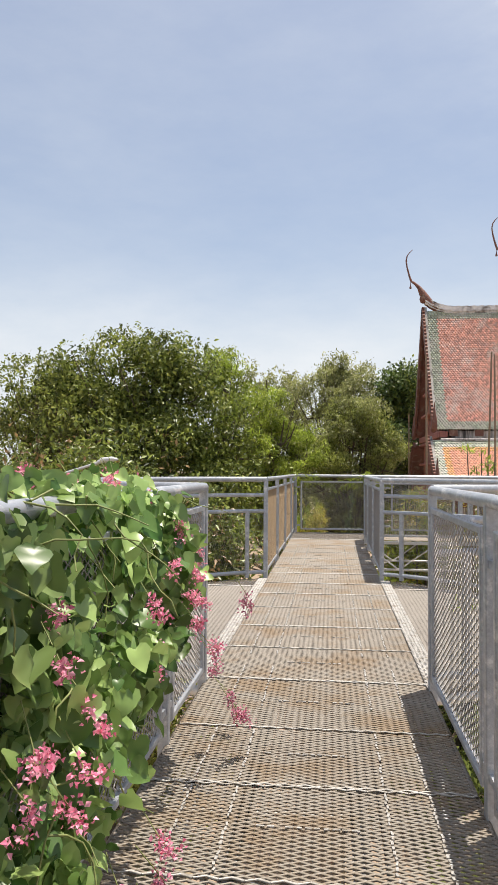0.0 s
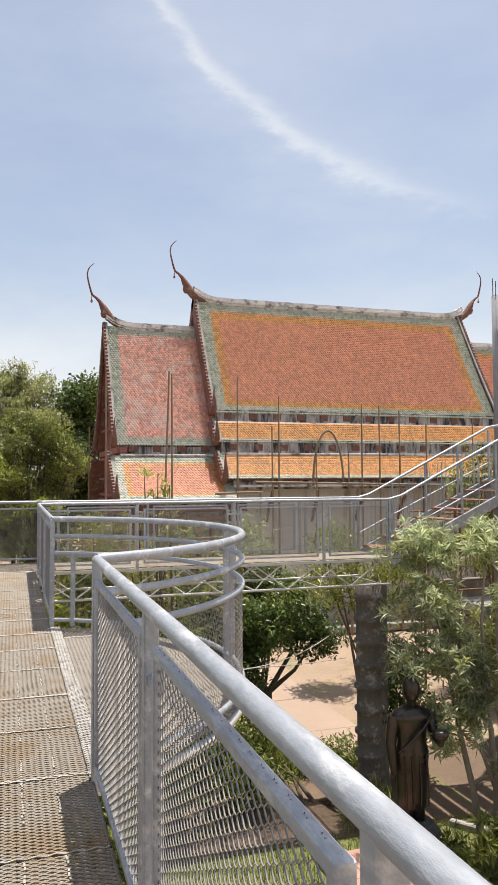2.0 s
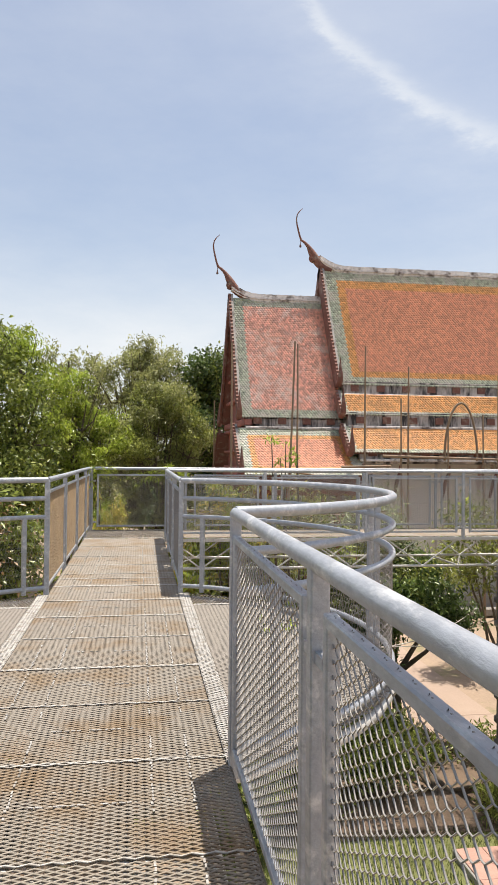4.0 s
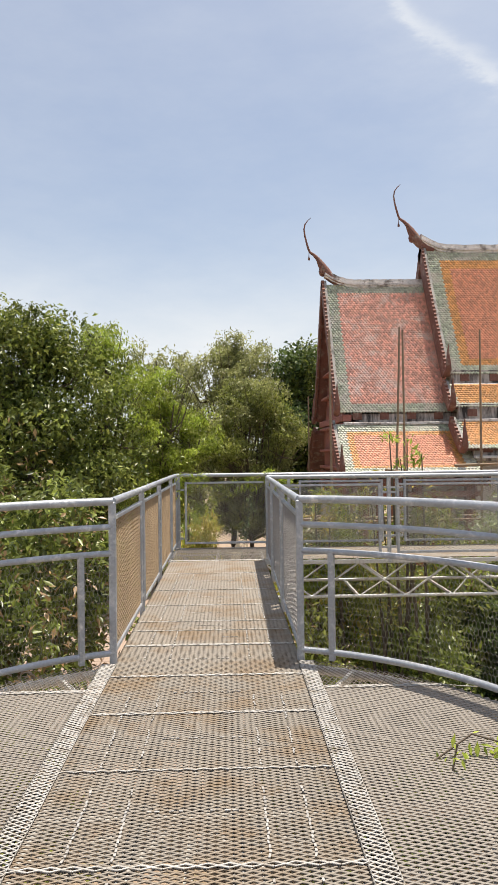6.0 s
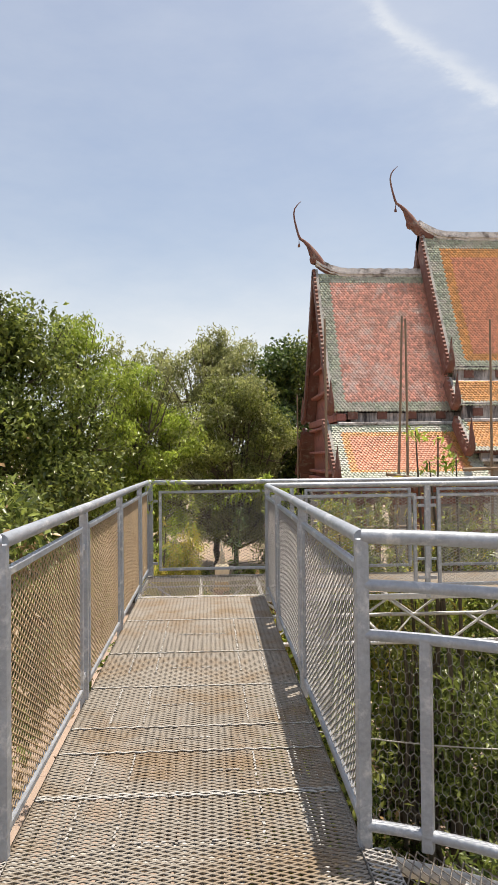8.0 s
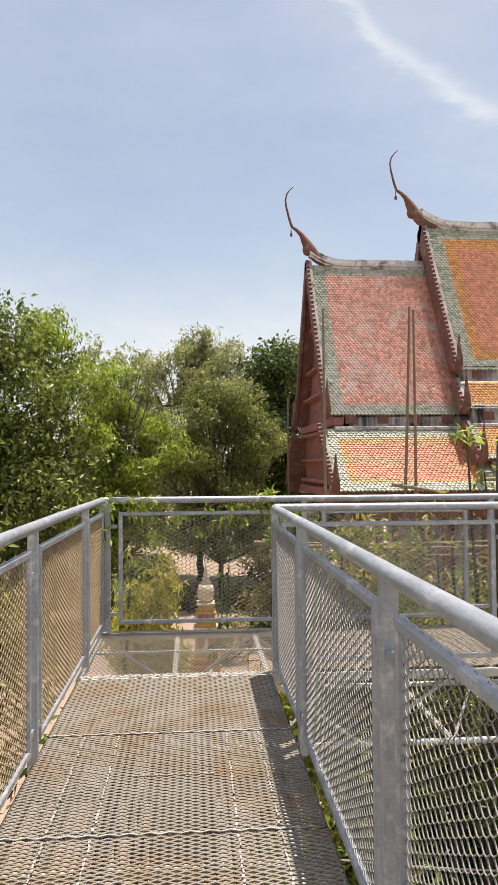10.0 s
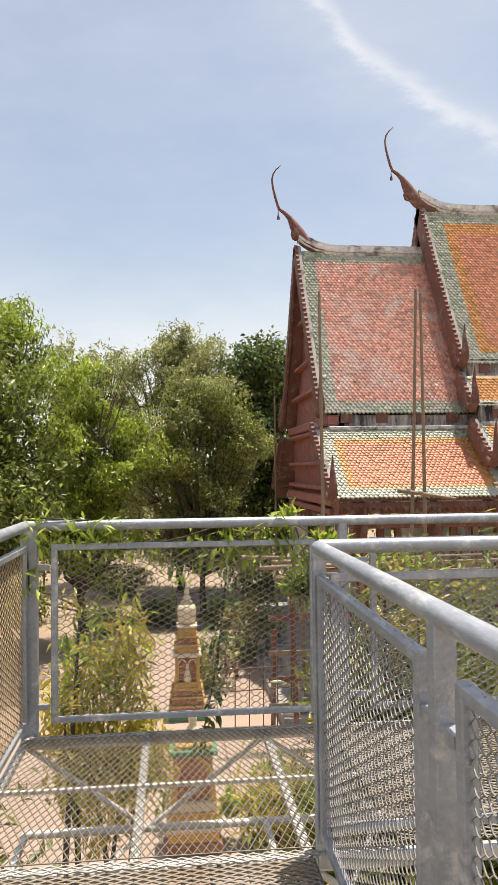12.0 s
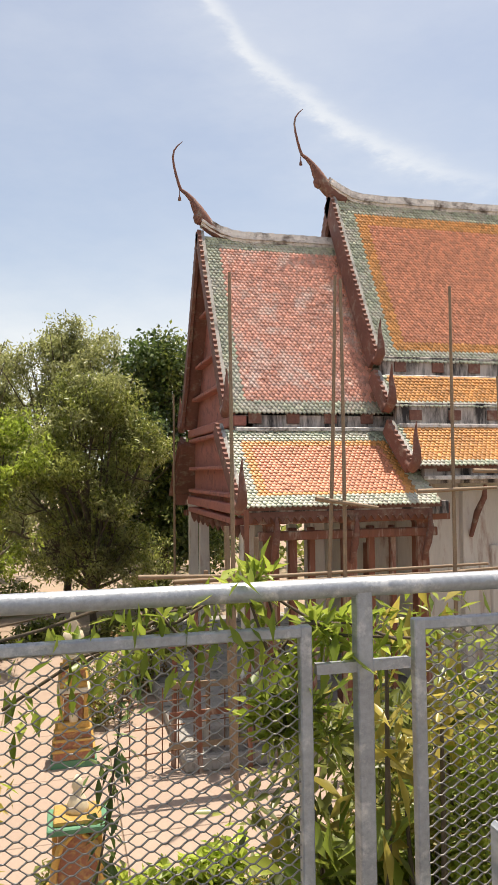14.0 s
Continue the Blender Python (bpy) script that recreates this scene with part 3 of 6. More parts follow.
truss("pale lattice girder under the first walkway stretch", pose(0, -4, 0, 0, 0, 90), 7.75)
truss("pale lattice girder under the round platform", pose(0, 3.78, 0, 0, 0, 90), 3.92)
truss("pale lattice girder under the second walkway stretch", pose(0, 7.72, 0, 0, 0, 90), 4.8)
truss("pale lattice girder carrying the cross walkway", pose(-HALF, (CROSS_NEAR + CROSS_FAR) / 2, 0), STAIR_X + HALF, 0.66, bars=((0.0, 0.02),))
g = Geo()
for i in range(12):
    t = math.pi * 2 * i / 12
    g.bar((0, RING_Y, -0.06), (RING_A * 0.99 * math.sin(t), RING_Y + RING_B * 0.99 * math.cos(t), -0.06), 0.03, 0.05)
g.tube([(RING_A * math.sin(t), RING_Y - RING_B * math.cos(t), -0.06) for t in np.linspace(0, 2 * math.pi, 49)[:-1]], 0.03, 8, True)
g.tube([(RING_A * 0.6 * math.sin(t), RING_Y - RING_B * 0.6 * math.cos(t), -0.07) for t in np.linspace(0, 2 * math.pi, 37)[:-1]], 0.02, 6, True)
solid("platform_frame", g, TRUSS, "pale steel spokes and hoop under the round platform", "platform frame", kind="structure")
for x, y in ((0.0, 5.73), (0.0, 12.9), (0.0, -3.0)):
    g = Geo().lathe((x, y, 0), [(0.20, GROUND - 0.1), (0.20, -0.62), (0.30, -0.58), (0.30, -0.52)], 16)
    solid("support_column", g, CONCRETE, "round grey concrete column under the walkway", "column", "walkway columns")

# ---- ground ----
ground = solid("ground", Geo().box((0, 0, GROUND - 0.55), (5000, 5000, 1.0)), SOIL, "sandy soil with patches of weeds", "ground", kind="structure")
paving = thing("pavement", "pinkish concrete paving with narrow joints in front of the temple", "pavement", kind="structure")
rng = np.random.default_rng(7)
slab_cache = {}
for ix in range(-3, 4):
    for iy in range(9):
        x, y = ix * 2.4, 15.6 + iy * 2.6
        key = "slab"
        if key not in slab_cache:
            slab_cache[key] = Geo().box((0, 0, 0), (2.38, 2.58, 0.12), None, 0.012).mesh("paving_slab", PAVING)
        s = part("paving_slab", slab_cache[key], PAVING, paving)
        s.location = (x, y, GROUND - 0.06 + rng.uniform(-0.004, 0.004))


def grass_mesh(name, area, count, height, material):
    """Blades of grass, each a bent three-cornered strip."""
    x = rng.uniform(area[0], area[1], count)
    y = rng.uniform(area[2], area[3], count)
    h = height * rng.uniform(0.5, 1.3, count)
    a = rng.uniform(0, 6.283, count)
    lean = rng.uniform(0.1, 0.6, count) * h
    p = np.stack([x, y, np.full(count, GROUND - 0.01)], 1)
    side = np.stack([np.cos(a), np.sin(a), np.zeros(count)], 1) * 0.008
    tip = p + np.stack([-np.sin(a) * lean, np.cos(a) * lean, h], 1)
    v = np.stack([p - side, p + side, tip], 1).reshape(-1, 3)
    return array_mesh(name, v, np.arange(count * 3).reshape(-1, 3), material)


g = Geo().box((5.0, 9.0, GROUND - 0.045), (7.0, 10.0, 0.098))
solid("lawn", g, LAWN, "thin yellow-green lawn beside the walkway", "lawn", kind="structure")
solid("grass", grass_mesh("grass", (1.6, 8.4, 4.0, 11.9), 30000, 0.11, GRASS), GRASS, "short yellow-green grass on the lawn", "grass", kind="stuff")
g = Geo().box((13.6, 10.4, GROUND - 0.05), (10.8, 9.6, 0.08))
solid("dark_bed", g, EARTH_AND_SHADE, "dark bare earth under the concrete platform", "ground", kind="structure")
# dark patch that paints the shade of the walkway and shrubs on the ground
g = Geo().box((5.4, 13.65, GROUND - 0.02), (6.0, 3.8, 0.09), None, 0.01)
solid("dark_bed", g, EARTH_AND_SHADE, "dark earth patch painting the shade below the cross walkway", "ground", kind="structure")
g = Geo().bar((7.6, 11.6, GROUND + 0.04), (9.6, 9.0, GROUND + 0.04), 0.12, 0.16, 0.02)
solid("kerb", g, CONCRETE_PALE, "pale concrete kerb along the planting bed", "kerb", kind="structure")

# ---- temple ----
RIDGE_Y = 33.35
temple = thing("temple", "old temple hall with tiered orange tiled roofs and curling gable finials", "temple")


def tile_sheet(x0, x1, top, low, border, material, yellow=0.32, sag=0.10, pitch=0.118, row=0.105, green_top=True):
    """Scale tiles laid in rows on a sloping roof; returns tiles by zone. top, low: (y, z)."""
    n_rows = int(math.hypot(top[0] - low[0], top[1] - low[1]) / row)
    n_cols = int((x1 - x0) / pitch)
    length = n_rows * row
    zones = {"green": [], "yellow": [], "red": []}
    for r in range(n_rows + 1):
        f = r / n_rows
        y = top[0] + (low[0] - top[0]) * f
        z = top[1] + (low[1] - top[1]) * f - sag * 4 * f * (1 - f)
        for c in range(n_cols + 1):
            x = x0 + (c + 0.5 * (r % 2)) * pitch
            if x > x1 + 0.02:
                continue
            d = min(x - x0, x1 - x, (f * length if green_top else 9), (1 - f) * length * 1.25)
            zone = "green" if d < border else "yellow" if d < border + yellow else "red"
            zones[zone].append((x, y, z))
    return zones


def tiles(parent, x0, x1, top, low, border, red, yellow=0.32, sag=0.10, flip=1, green_top=True):
    zones = tile_sheet(x0, x1, top, low, border, red, yellow, sag, green_top=green_top)
    dy, dz = low[0] - top[0], low[1] - top[1]
    ln = math.hypot(dy, dz)
    d = np.array([0, dy / ln, dz / ln])
    n = np.array([0, -dz / ln, dy / ln])
    if n[2] < 0:
        n = -n
    w, h, t = 0.057, 0.16, 0.0225
    # a shield-shaped plate, thick at its free pointed end
    local = [(-w, -0.02, 0.002), (w, -0.02, 0.002), (w, h * 0.55, t), (0, h, 0.036), (-w, h * 0.55, t), (w, h * 0.55, 0), (0, h, 0), (-w, h * 0.55, 0)]
    quads = np.array([[0, 1, 2, 4], [2, 5, 6, 3], [3, 6, 7, 4]])
    tris = np.array([[4, 2, 3]])
    for zone, m in (("green", TILE_GREEN), ("yellow", TILE_YELLOW), ("red", red)):
        pts = np.array(zones[zone])
        if not len(pts):
            continue
        k = len(pts)
        jit = rng.normal(0, 0.004, (k, 1, 1)) * n
        loc = np.array([np.array([1, 0, 0]) * a + d * b + n * c for a, b, c in local])
        v = (pts[:, None, :] + loc[None] + jit).reshape(-1, 3)
        base = (np.arange(k) * 8)[:, None, None]
        q = (quads[None] + base).reshape(-1, 4)
        tr = (tris[None] + base).reshape(-1, 3)
        fan = np.concatenate([q[:, [2, 1, 0]], q[:, [3, 2, 0]], tr[:, ::-1]])
        part("roof_tiles", array_mesh("roof_tiles", v, fan, m), m, parent, kind="stuff")


def roof_plane(parent, x0, x1, top, low, sag=0.10, thick=0.14):
    """The boarded underlay below the tiles."""
    outline = []
    for f in np.linspace(0, 1, 7):
        outline.append((top[0] + (low[0] - top[0]) * f, top[1] + (low[1] - top[1]) * f - sag * 4 * f * (1 - f) - 0.012))
    outline += [(y, z - thick) for y, z in reversed(outline)]
    part("roof_boarding", Geo().prism(outline, "x", x0, x1), BARGE, parent)


def mirror(p):
    return (2 * RIDGE_Y - p[0], p[1])


def roof_tier(x0, x1, top, low, border, red, yellow=0.32, sag=0.1, both=True, green_top=True, label=""):
    root = part("roof", Geo().bar((x0, top[0], top[1] - 0.2), (x1, top[0], top[1] - 0.2), 0.12, 0.12), BARGE, temple, label)
    roof_plane(root, x0, x1, top, low, sag)
    tiles(root, x0 + 0.05, x1 - 0.05, top, low, border, red, yellow, sag, green_top=green_top)
    if both:
        roof_plane(root, x0, x1, mirror(top), mirror(low), sag)
    return root


roof_tier(4.20, 8.9, (RIDGE_Y - 0.05, 8.30), (30.0, 2.95), 0.42, TILE_PINK, 0.0, 0.12, label="faded red tiled porch roof with painted pale glare and green border")
roof_tier(3.98, 8.7, (29.95, 2.42), (27.6, 0.69), 0.40, TILE_RED, 0.22, 0.05, label="lower orange tiled porch roof with green border")
roof_tier(8.35, 22.2, (RIDGE_Y - 0.05, 9.72), (30.2, 4.36), 0.50, TILE_RED, 0.36, 0.12, label="main orange tiled roof with green border")
roof_tier(8.25, 22.3, (30.0, 3.86), (29.30, 3.07), 0.16, TILE_YELLOW, 0.1, 0.02, green_top=False, label="narrow orange tiled roof band")
roof_tier(8.20, 22.4, (29.2, 2.52), (28.05, 1.56), 0.18, TILE_YELLOW, 0.12, 0.03, green_top=False, label="lowest orange tiled roof band")
roof_tier(22.2, 26.6, (RIDGE_Y - 0.05, 8.30), (30.0, 2.95), 0.42, TILE_RED, 0.3, 0.12, label="orange tiled east porch roof")

# plaster bands between the tiers, ridges, walls
for x0, x1, y, z0, z1 in ((4.4, 9.0, 29.98, 2.30, 2.98), (8.45, 22.2, 30.15, 3.70, 4.40), (8.4, 22.2, 29.22, 2.35, 3.08), (8.6, 22.0, 28.2, 1.05, 1.60)):
    for s, w in ((0, "wall_band"),):
        part(w, Geo().box(((x0 + x1) / 2, y + 0.12, (z0 + z1) / 2), (x1 - x0, 0.2, z1 - z0), None, 0.01), BAND, temple, "black-streaked plaster band")
    part("band_moulding", Geo().box(((x0 + x1) / 2, y - 0.06, z0 + 0.14), (x1 - x0, 0.20, 0.10), None, 0.015), RIDGE, temple, "pale mortar moulding")
    n = int((x1 - x0) / 1.1)
    for i in range(n):
        part("band_opening", Geo().box((x0 + 0.5 + i * (x1 - x0 - 0.6) / n, y - 0.004, z0 + 0.42), (0.34, 0.05, 0.26), None, 0.01), BARGE, temple)


def ridge(x0, x1, z, lift0, lift1):
    """Mortar ridge that curves up towards its ends."""
    pts = []
    for i in range(41):
        f = i / 40
        up = lift0 * max(0, 1 - f * (x1 - x0) / 1.3) ** 2 + lift1 * max(0, 1 - (1 - f) * (x1 - x0) / 1.3) ** 2
        pts.append((x0 + (x1 - x0) * f, z + up + 0.012 * math.sin(i * 2.1)))
    outline = [(x, z0 + 0.17) for x, z0 in pts] + [(x, z0 - 0.16) for x, z0 in reversed(pts)]
    g = Geo().prism(outline, "y", RIDGE_Y - 0.15, RIDGE_Y + 0.15)
    outline = [(x, z0 + 0.01) for x, z0 in pts] + [(x, z0 - 0.07) for x, z0 in reversed(pts)]
    g.prism(outline, "y", RIDGE_Y - 0.21, RIDGE_Y + 0.21)
    part("ridge", g, RIDGE, temple, "black-stained white mortar ridge")


ridge(4.2, 8.7, 8.33, 0.45, 0)
ridge(8.2, 22.5, 9.75, 0.45, 0.45)
ridge(22.3, 26.7, 8.33, 0, 0.45)


def finial(x, z, s, size=1.0):
    """A curling gable-end finial: bird-shaped body, beak with a bell, and a thin swept horn. s: -1 points to -x."""
    k = size
    body = [(0.55, 0.0), (0.25, 0.08), (0.0, 0.25), (-0.22, 0.52), (-0.38, 0.80), (-0.52, 1.04), (-0.68, 1.20), (-0.86, 1.32)]
    rad = [0.16, 0.17, 0.18, 0.20, 0.15, 0.085, 0.06, 0.045]
    root = part("finial", Geo().tube([(x - s * a * k, RIDGE_Y, z + b * k) for a, b in body], [r * k for r in rad], 10), BARGE, temple, "weathered curling gable finial")
    horn = [(-0.84, 1.30), (-0.90, 1.45), (-0.97, 1.70), (-1.04, 2.0), (-1.07, 2.25), (-1.03, 2.45), (-0.93, 2.60), (-0.78, 2.74)]
    part("horn", Geo().tube([(x - s * a * k, RIDGE_Y, z + b * k) for a, b in horn], [0.05, 0.045, 0.04, 0.035, 0.03, 0.026, 0.02, 0.01], 8), BARGE, root)
    part("breast", Geo().lathe((x + s * 0.33 * k, RIDGE_Y, z + 0.30 * k), [(0.03, 0), (0.12, 0.06), (0.16, 0.2), (0.12, 0.36), (0.04, 0.48)], 10), BARGE, root)
    part("bell", Geo().lathe((x + s * 0.88 * k, RIDGE_Y, z + 0.98 * k), [(0.05, 0), (0.045, 0.08), (0.02, 0.13), (0.008, 0.3)], 8), BARGE, root, "small hanging bell")


finial(4.46, 8.36, -1)
finial(8.20, 9.74, -1, 1.0)
finial(22.75, 9.72, 1, 0.95)
finial(26.7, 8.36, 1, 0.9)


def bargeboard(x, top, low, s, hook=True, thick=0.1, sag=0.1, deep=0.22):
    """A carved board along the edge of a roof, toothed on top and ending in an upturned horn."""
    n = max(6, int(math.hypot(top[0] - low[0], top[1] - low[1]) / 0.19))
    upper, lower = [], []
    dy, dz = low[0] - top[0], low[1] - top[1]
    ln = math.hypot(dy, dz)
    ny, nz = -dz / ln, dy / ln
    if nz < 0:
        ny, nz = -ny, -nz
    for i in range(n + 1):
        f = i / n
        y = top[0] + dy * f
        z = top[1] + dz * f - sag * 4 * f * (1 - f)
        upper.append((y + ny * 0.12, z + nz * 0.12))
        if i < n:
            upper.append((y + ny * 0.165 + dy / n * 0.55, z + nz * 0.165 + dz / n * 0.55))
            upper.append((y + ny * 0.11 + dy / n * 0.7, z + nz * 0.11 + dz / n * 0.7))
        lower.append((y - ny * deep, z - nz * deep))
    g = Geo().prism(upper + lower[::-1], "x", x - thick / 2, x + thick / 2)
    root = part("bargeboard", g, BARGE, temple, "carved toothed bargeboard")
    part("edge_moulding", Geo().prism([(y + ny * 0.10, z + nz * 0.10) for y, z in [(top[0] + dy * f, top[1] + dz * f - sag * 4 * f * (1 - f)) for f in np.linspace(0, 1, 9)]] +
                                      [(y, z) for y, z in [(top[0] + dy * f, top[1] + dz * f - sag * 4 * f * (1 - f)) for f in np.linspace(1, 0, 9)]], "x", x + s * 0.048, x + s * 0.15), CONCRETE_PALE, root)
    if hook:
        q = 1 if low[0] > top[0] else -1
        y, z = low
        pts = [(x, y - q * 0.15, z + 0.02), (x, y + q * 0.10, z - 0.12), (x, y + q * 0.30, z + 0.02), (x, y + q * 0.34, z + 0.30), (x, y + q * 0.28, z + 0.62), (x, y + q * 0.34, z + 0.95)]
        part("tail_horn", Geo().tube(pts, [0.10, 0.13, 0.12, 0.09, 0.05, 0.012], 8), BARGE, root, "upturned wooden tail horn")


for top, low, sg in (((RIDGE_Y, 8.42), (29.95, 2.95), 0.12), ((29.9, 2.50), (27.55, 0.72), 0.05)):
    bargeboard(4.12 if top[0] > 30 else 3.9, top, low, 1, True, 0.1, sg)
    bargeboard(4.12, mirror(top), mirror(low) if top[0] > 30 else (mirror(low)[0] - 0.9, low[1] + 0.5), 1, True, 0.1, sg)
for top, low, sg in (((RIDGE_Y, 9.82), (30.1, 4.36), 0.12), ((30.0, 3.92), (29.2, 3.05), 0.02), ((29.2, 2.55), (27.95, 1.55), 0.03)):
    bargeboard(8.24 if top[0] > 31 else 8.12, top, low, 1, True, 0.1, sg, 0.46 if top[0] > 31 else 0.30)
    bargeboard(22.35, top, low, -1, True, 0.1, sg)
    bargeboard(8.24, mirror(top), mirror(low), 1, False, 0.1, sg)
bargeboard(26.65, (RIDGE_Y, 8.42), (29.95, 2.95), -1, True, 0.1, 0.12)

# west gable: boarded panels with mouldings, set back behind the bargeboards
for gx, apex, half, z0 in ((4.60, 8.2, 3.3, 2.7), (9.3, 9.6, 3.1, 4.3)):
    part("gable", Geo().prism([(RIDGE_Y - half, z0), (RIDGE_Y + half, z0), (RIDGE_Y, apex)], "x", gx, gx + 0.2), GABLE, temple, "faded red boarded gable")
part("gable", Geo().box((4.72, RIDGE_Y + 0.1, 1.55), (0.3, 6.9, 2.5), None, 0.02), GABLE, temple, "faded red boarded gable")
for z, h, hw in ((6.16, 0.10, 1.2), (4.72, 0.10, 2.1), (3.74, 0.12, 2.7), (2.66, 0.26, 3.5), (2.42, 0.12, 3.4), (1.50, 0.10, 3.4), (0.78, 0.12, 3.5), (0.45, 0.26, 3.7), (0.15, 0.16, 3.55)):
    part("gable_moulding", Geo().box((4.52, RIDGE_Y + 0.1, z), (0.34, hw * 2, h), None, 0.03), GABLE, temple)
for i in range(10):
    y = RIDGE_Y - 3.6 + i * 0.8
    part("eave_fringe", Geo().lathe((4.55, y, -0.28), [(0.02, 0), (0.10, 0.16), (0.13, 0.34)], 6), BARGE, temple)

# walls, porch columns, beams, plinth
part("wall", Geo().box((15.6, 33.4, -1.2), (13.2, 8.6, 5.6), None, 0.02), TEMPLE_WALL, temple, "stained white plaster nave wall")
part("wall", Geo().box((9.3, 33.4, 1.5), (0.5, 6.4, 4.0)), TEMPLE_WALL, temple)
for x in np.arange(10.2, 22.4, 2.0):
    part("pilaster", Geo().box((x, 29.02, -1.3), (0.42, 0.2, 5.0), None, 0.02), TEMPLE_WALL, temple)
    part("window", Geo().box((x + 1.0, 29.06, -1.5), (0.75, 0.14, 1.9), None, 0.02), TEMPLE_WALL, temple, "closed whitewashed window shutters")
    part("bracket", Geo().tube([(x, 28.9, -0.3), (x, 28.6, 0.3), (x, 28.25, 0.7), (x, 28.2, 1.0)], [0.05, 0.08, 0.07, 0.04], 8), BARGE, temple)
part("plinth", Geo().box((13.9, 33.3, GROUND + 0.35), (21.5, 11.8, 0.7), None, 0.04), CONCRETE_PALE, temple, "low plastered plinth")
part("plinth", Geo().box((13.9, 33.3, GROUND + 0.15), (22.6, 12.8, 0.3), None, 0.04), CONCRETE_PALE, temple)
for x in (4.75, 6.6, 8.4):
    for y in (28.1, 30.3, 36.3, 38.4):
        part("column", Geo().lathe((x, y, 0), [(0.24, GROUND + 0.7), (0.24, GROUND + 0.95), (0.16, GROUND + 1.0), (0.145, 0.15), (0.22, 0.3), (0.22, 0.42)], 8, True), TEMPLE_WALL if y > 30 else TEMPLE_RED, temple, "peeling square porch column")
        if y < 29:
            part("bracket", Geo().tube([(x, 27.95, -0.7), (x, 27.7, -0.25), (x, 27.55, 0.1), (x, 27.6, 0.4)], [0.05, 0.09, 0.07, 0.03], 8), BARGE, temple)
for y in (28.0, 38.6):
    part("beam", Geo().box((6.6, y, 0.42), (4.9, 0.34, 0.40), None, 0.02), TEMPLE_RED, temple, "dark red porch beam")
    part("beam", Geo().box((6.6, y, -0.05), (4.3, 0.22, 0.20), None, 0.02), TEMPLE_RED, temple)
part("eave_fascia", Geo().box((6.55, 27.72, 0.52), (4.75, 0.10, 0.30), None, 0.01), BAND, temple)
part("eave_fringe", Geo().prism([(4.1 + 0.09 * k, 0.40 - (0.14 if k % 2 else 0.0)) for k in range(50)] + [(8.5, 0.5), (4.1, 0.5)], "y", 27.66, 27.70), BARGE, temple)
part("wall", Geo().box((8.9, 30.9, -1.8), (0.3, 4.4, 4.2)), TEMPLE_WALL, temple)
part("door", Geo().box((8.72, 31.6, -2.2), (0.12, 1.3, 3.0), None, 0.02), TEMPLE_RED, temple, "closed red lacquered door")
for x, w in ((5.3, 0.18), (5.75, 0.14), (7.2, 0.16), (7.75, 0.12)):
    part("door_frame", Geo().box((x, 28.25, -1.9), (w, 0.16, 4.0), None, 0.01), TEMPLE_RED, temple)

# scaffolding of bamboo in front of the eaves
scaff = thing("bamboo_scaffolding", "thin bamboo scaffold poles in front of the temple eaves", "scaffolding")


def pole(a, b, r=0.045, bend=0.0):
    a, b = Vector(a), Vector(b)
    pts = []
    for i in range(9):
        f = i / 8
        p = a.lerp(b, f)
        pts.append(p + Vector((bend * math.sin(f * math.pi), 0, 0)))
    part("pole", Geo().tube(pts, [r * (1.15 - 0.5 * i / 8) for i in range(9)], 6), BAMBOO, scaff)


for a, b, bd in SCAFFOLD:
    pole(a, b, 0.045, bd)
part("bent_pole", Geo().tube([(12.04 + 0.64 * math.cos(t), 26.8, 1.2 + 2.14 * math.sin(t)) for t in np.linspace(math.pi, 0, 17)], 0.045, 6), BAMBOO, scaff, "bamboo bent into an arch")

# ---- concrete platform, columns and stair ----
SLAB_TOP = 1.45
outline = [(9.35, 9.35), (13.6, 7.2), (19.0, 9.0), (19.5, 14.5), (14.5, 17.6), (11.2, 15.6), (10.15, 12.4)]
plat = thing("concrete_platform", "unfinished grey concrete platform on square piers", "platform")
part("slab", Geo().prism(outline, "z", SLAB_TOP - 0.30, SLAB_TOP), CONCRETE_PALE, plat, "stained concrete slab edge")
cx, cy = 14.3, 12.2
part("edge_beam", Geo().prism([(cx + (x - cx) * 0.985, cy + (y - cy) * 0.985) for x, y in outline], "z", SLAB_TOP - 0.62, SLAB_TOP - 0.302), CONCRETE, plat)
for x, y, w in ((9.62, 9.72, 0.40), (10.35, 12.7, 0.36), (11.45, 13.4, 0.34), (11.5, 15.2, 0.36), (13.6, 7.7, 0.40), (15.0, 12.5, 0.4), (12.8, 11.0, 0.34)):
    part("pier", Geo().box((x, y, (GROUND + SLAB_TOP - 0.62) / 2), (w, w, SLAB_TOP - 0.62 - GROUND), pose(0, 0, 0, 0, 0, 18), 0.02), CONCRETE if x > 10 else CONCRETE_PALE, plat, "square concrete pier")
for x, y, w, h in ((9.62, 9.72, 0.40, 1.08), (10.32, 12.45, 0.30, 0.98), (11.25, 14.9, 0.3, 0.9), (13.6, 7.7, 0.4, 1.0)):
    part("stub_wall", Geo().box((x, y, SLAB_TOP + h / 2), (w, w, h), pose(0, 0, 0, 0, 0, 18), 0.015), CONCRETE_PALE, plat)
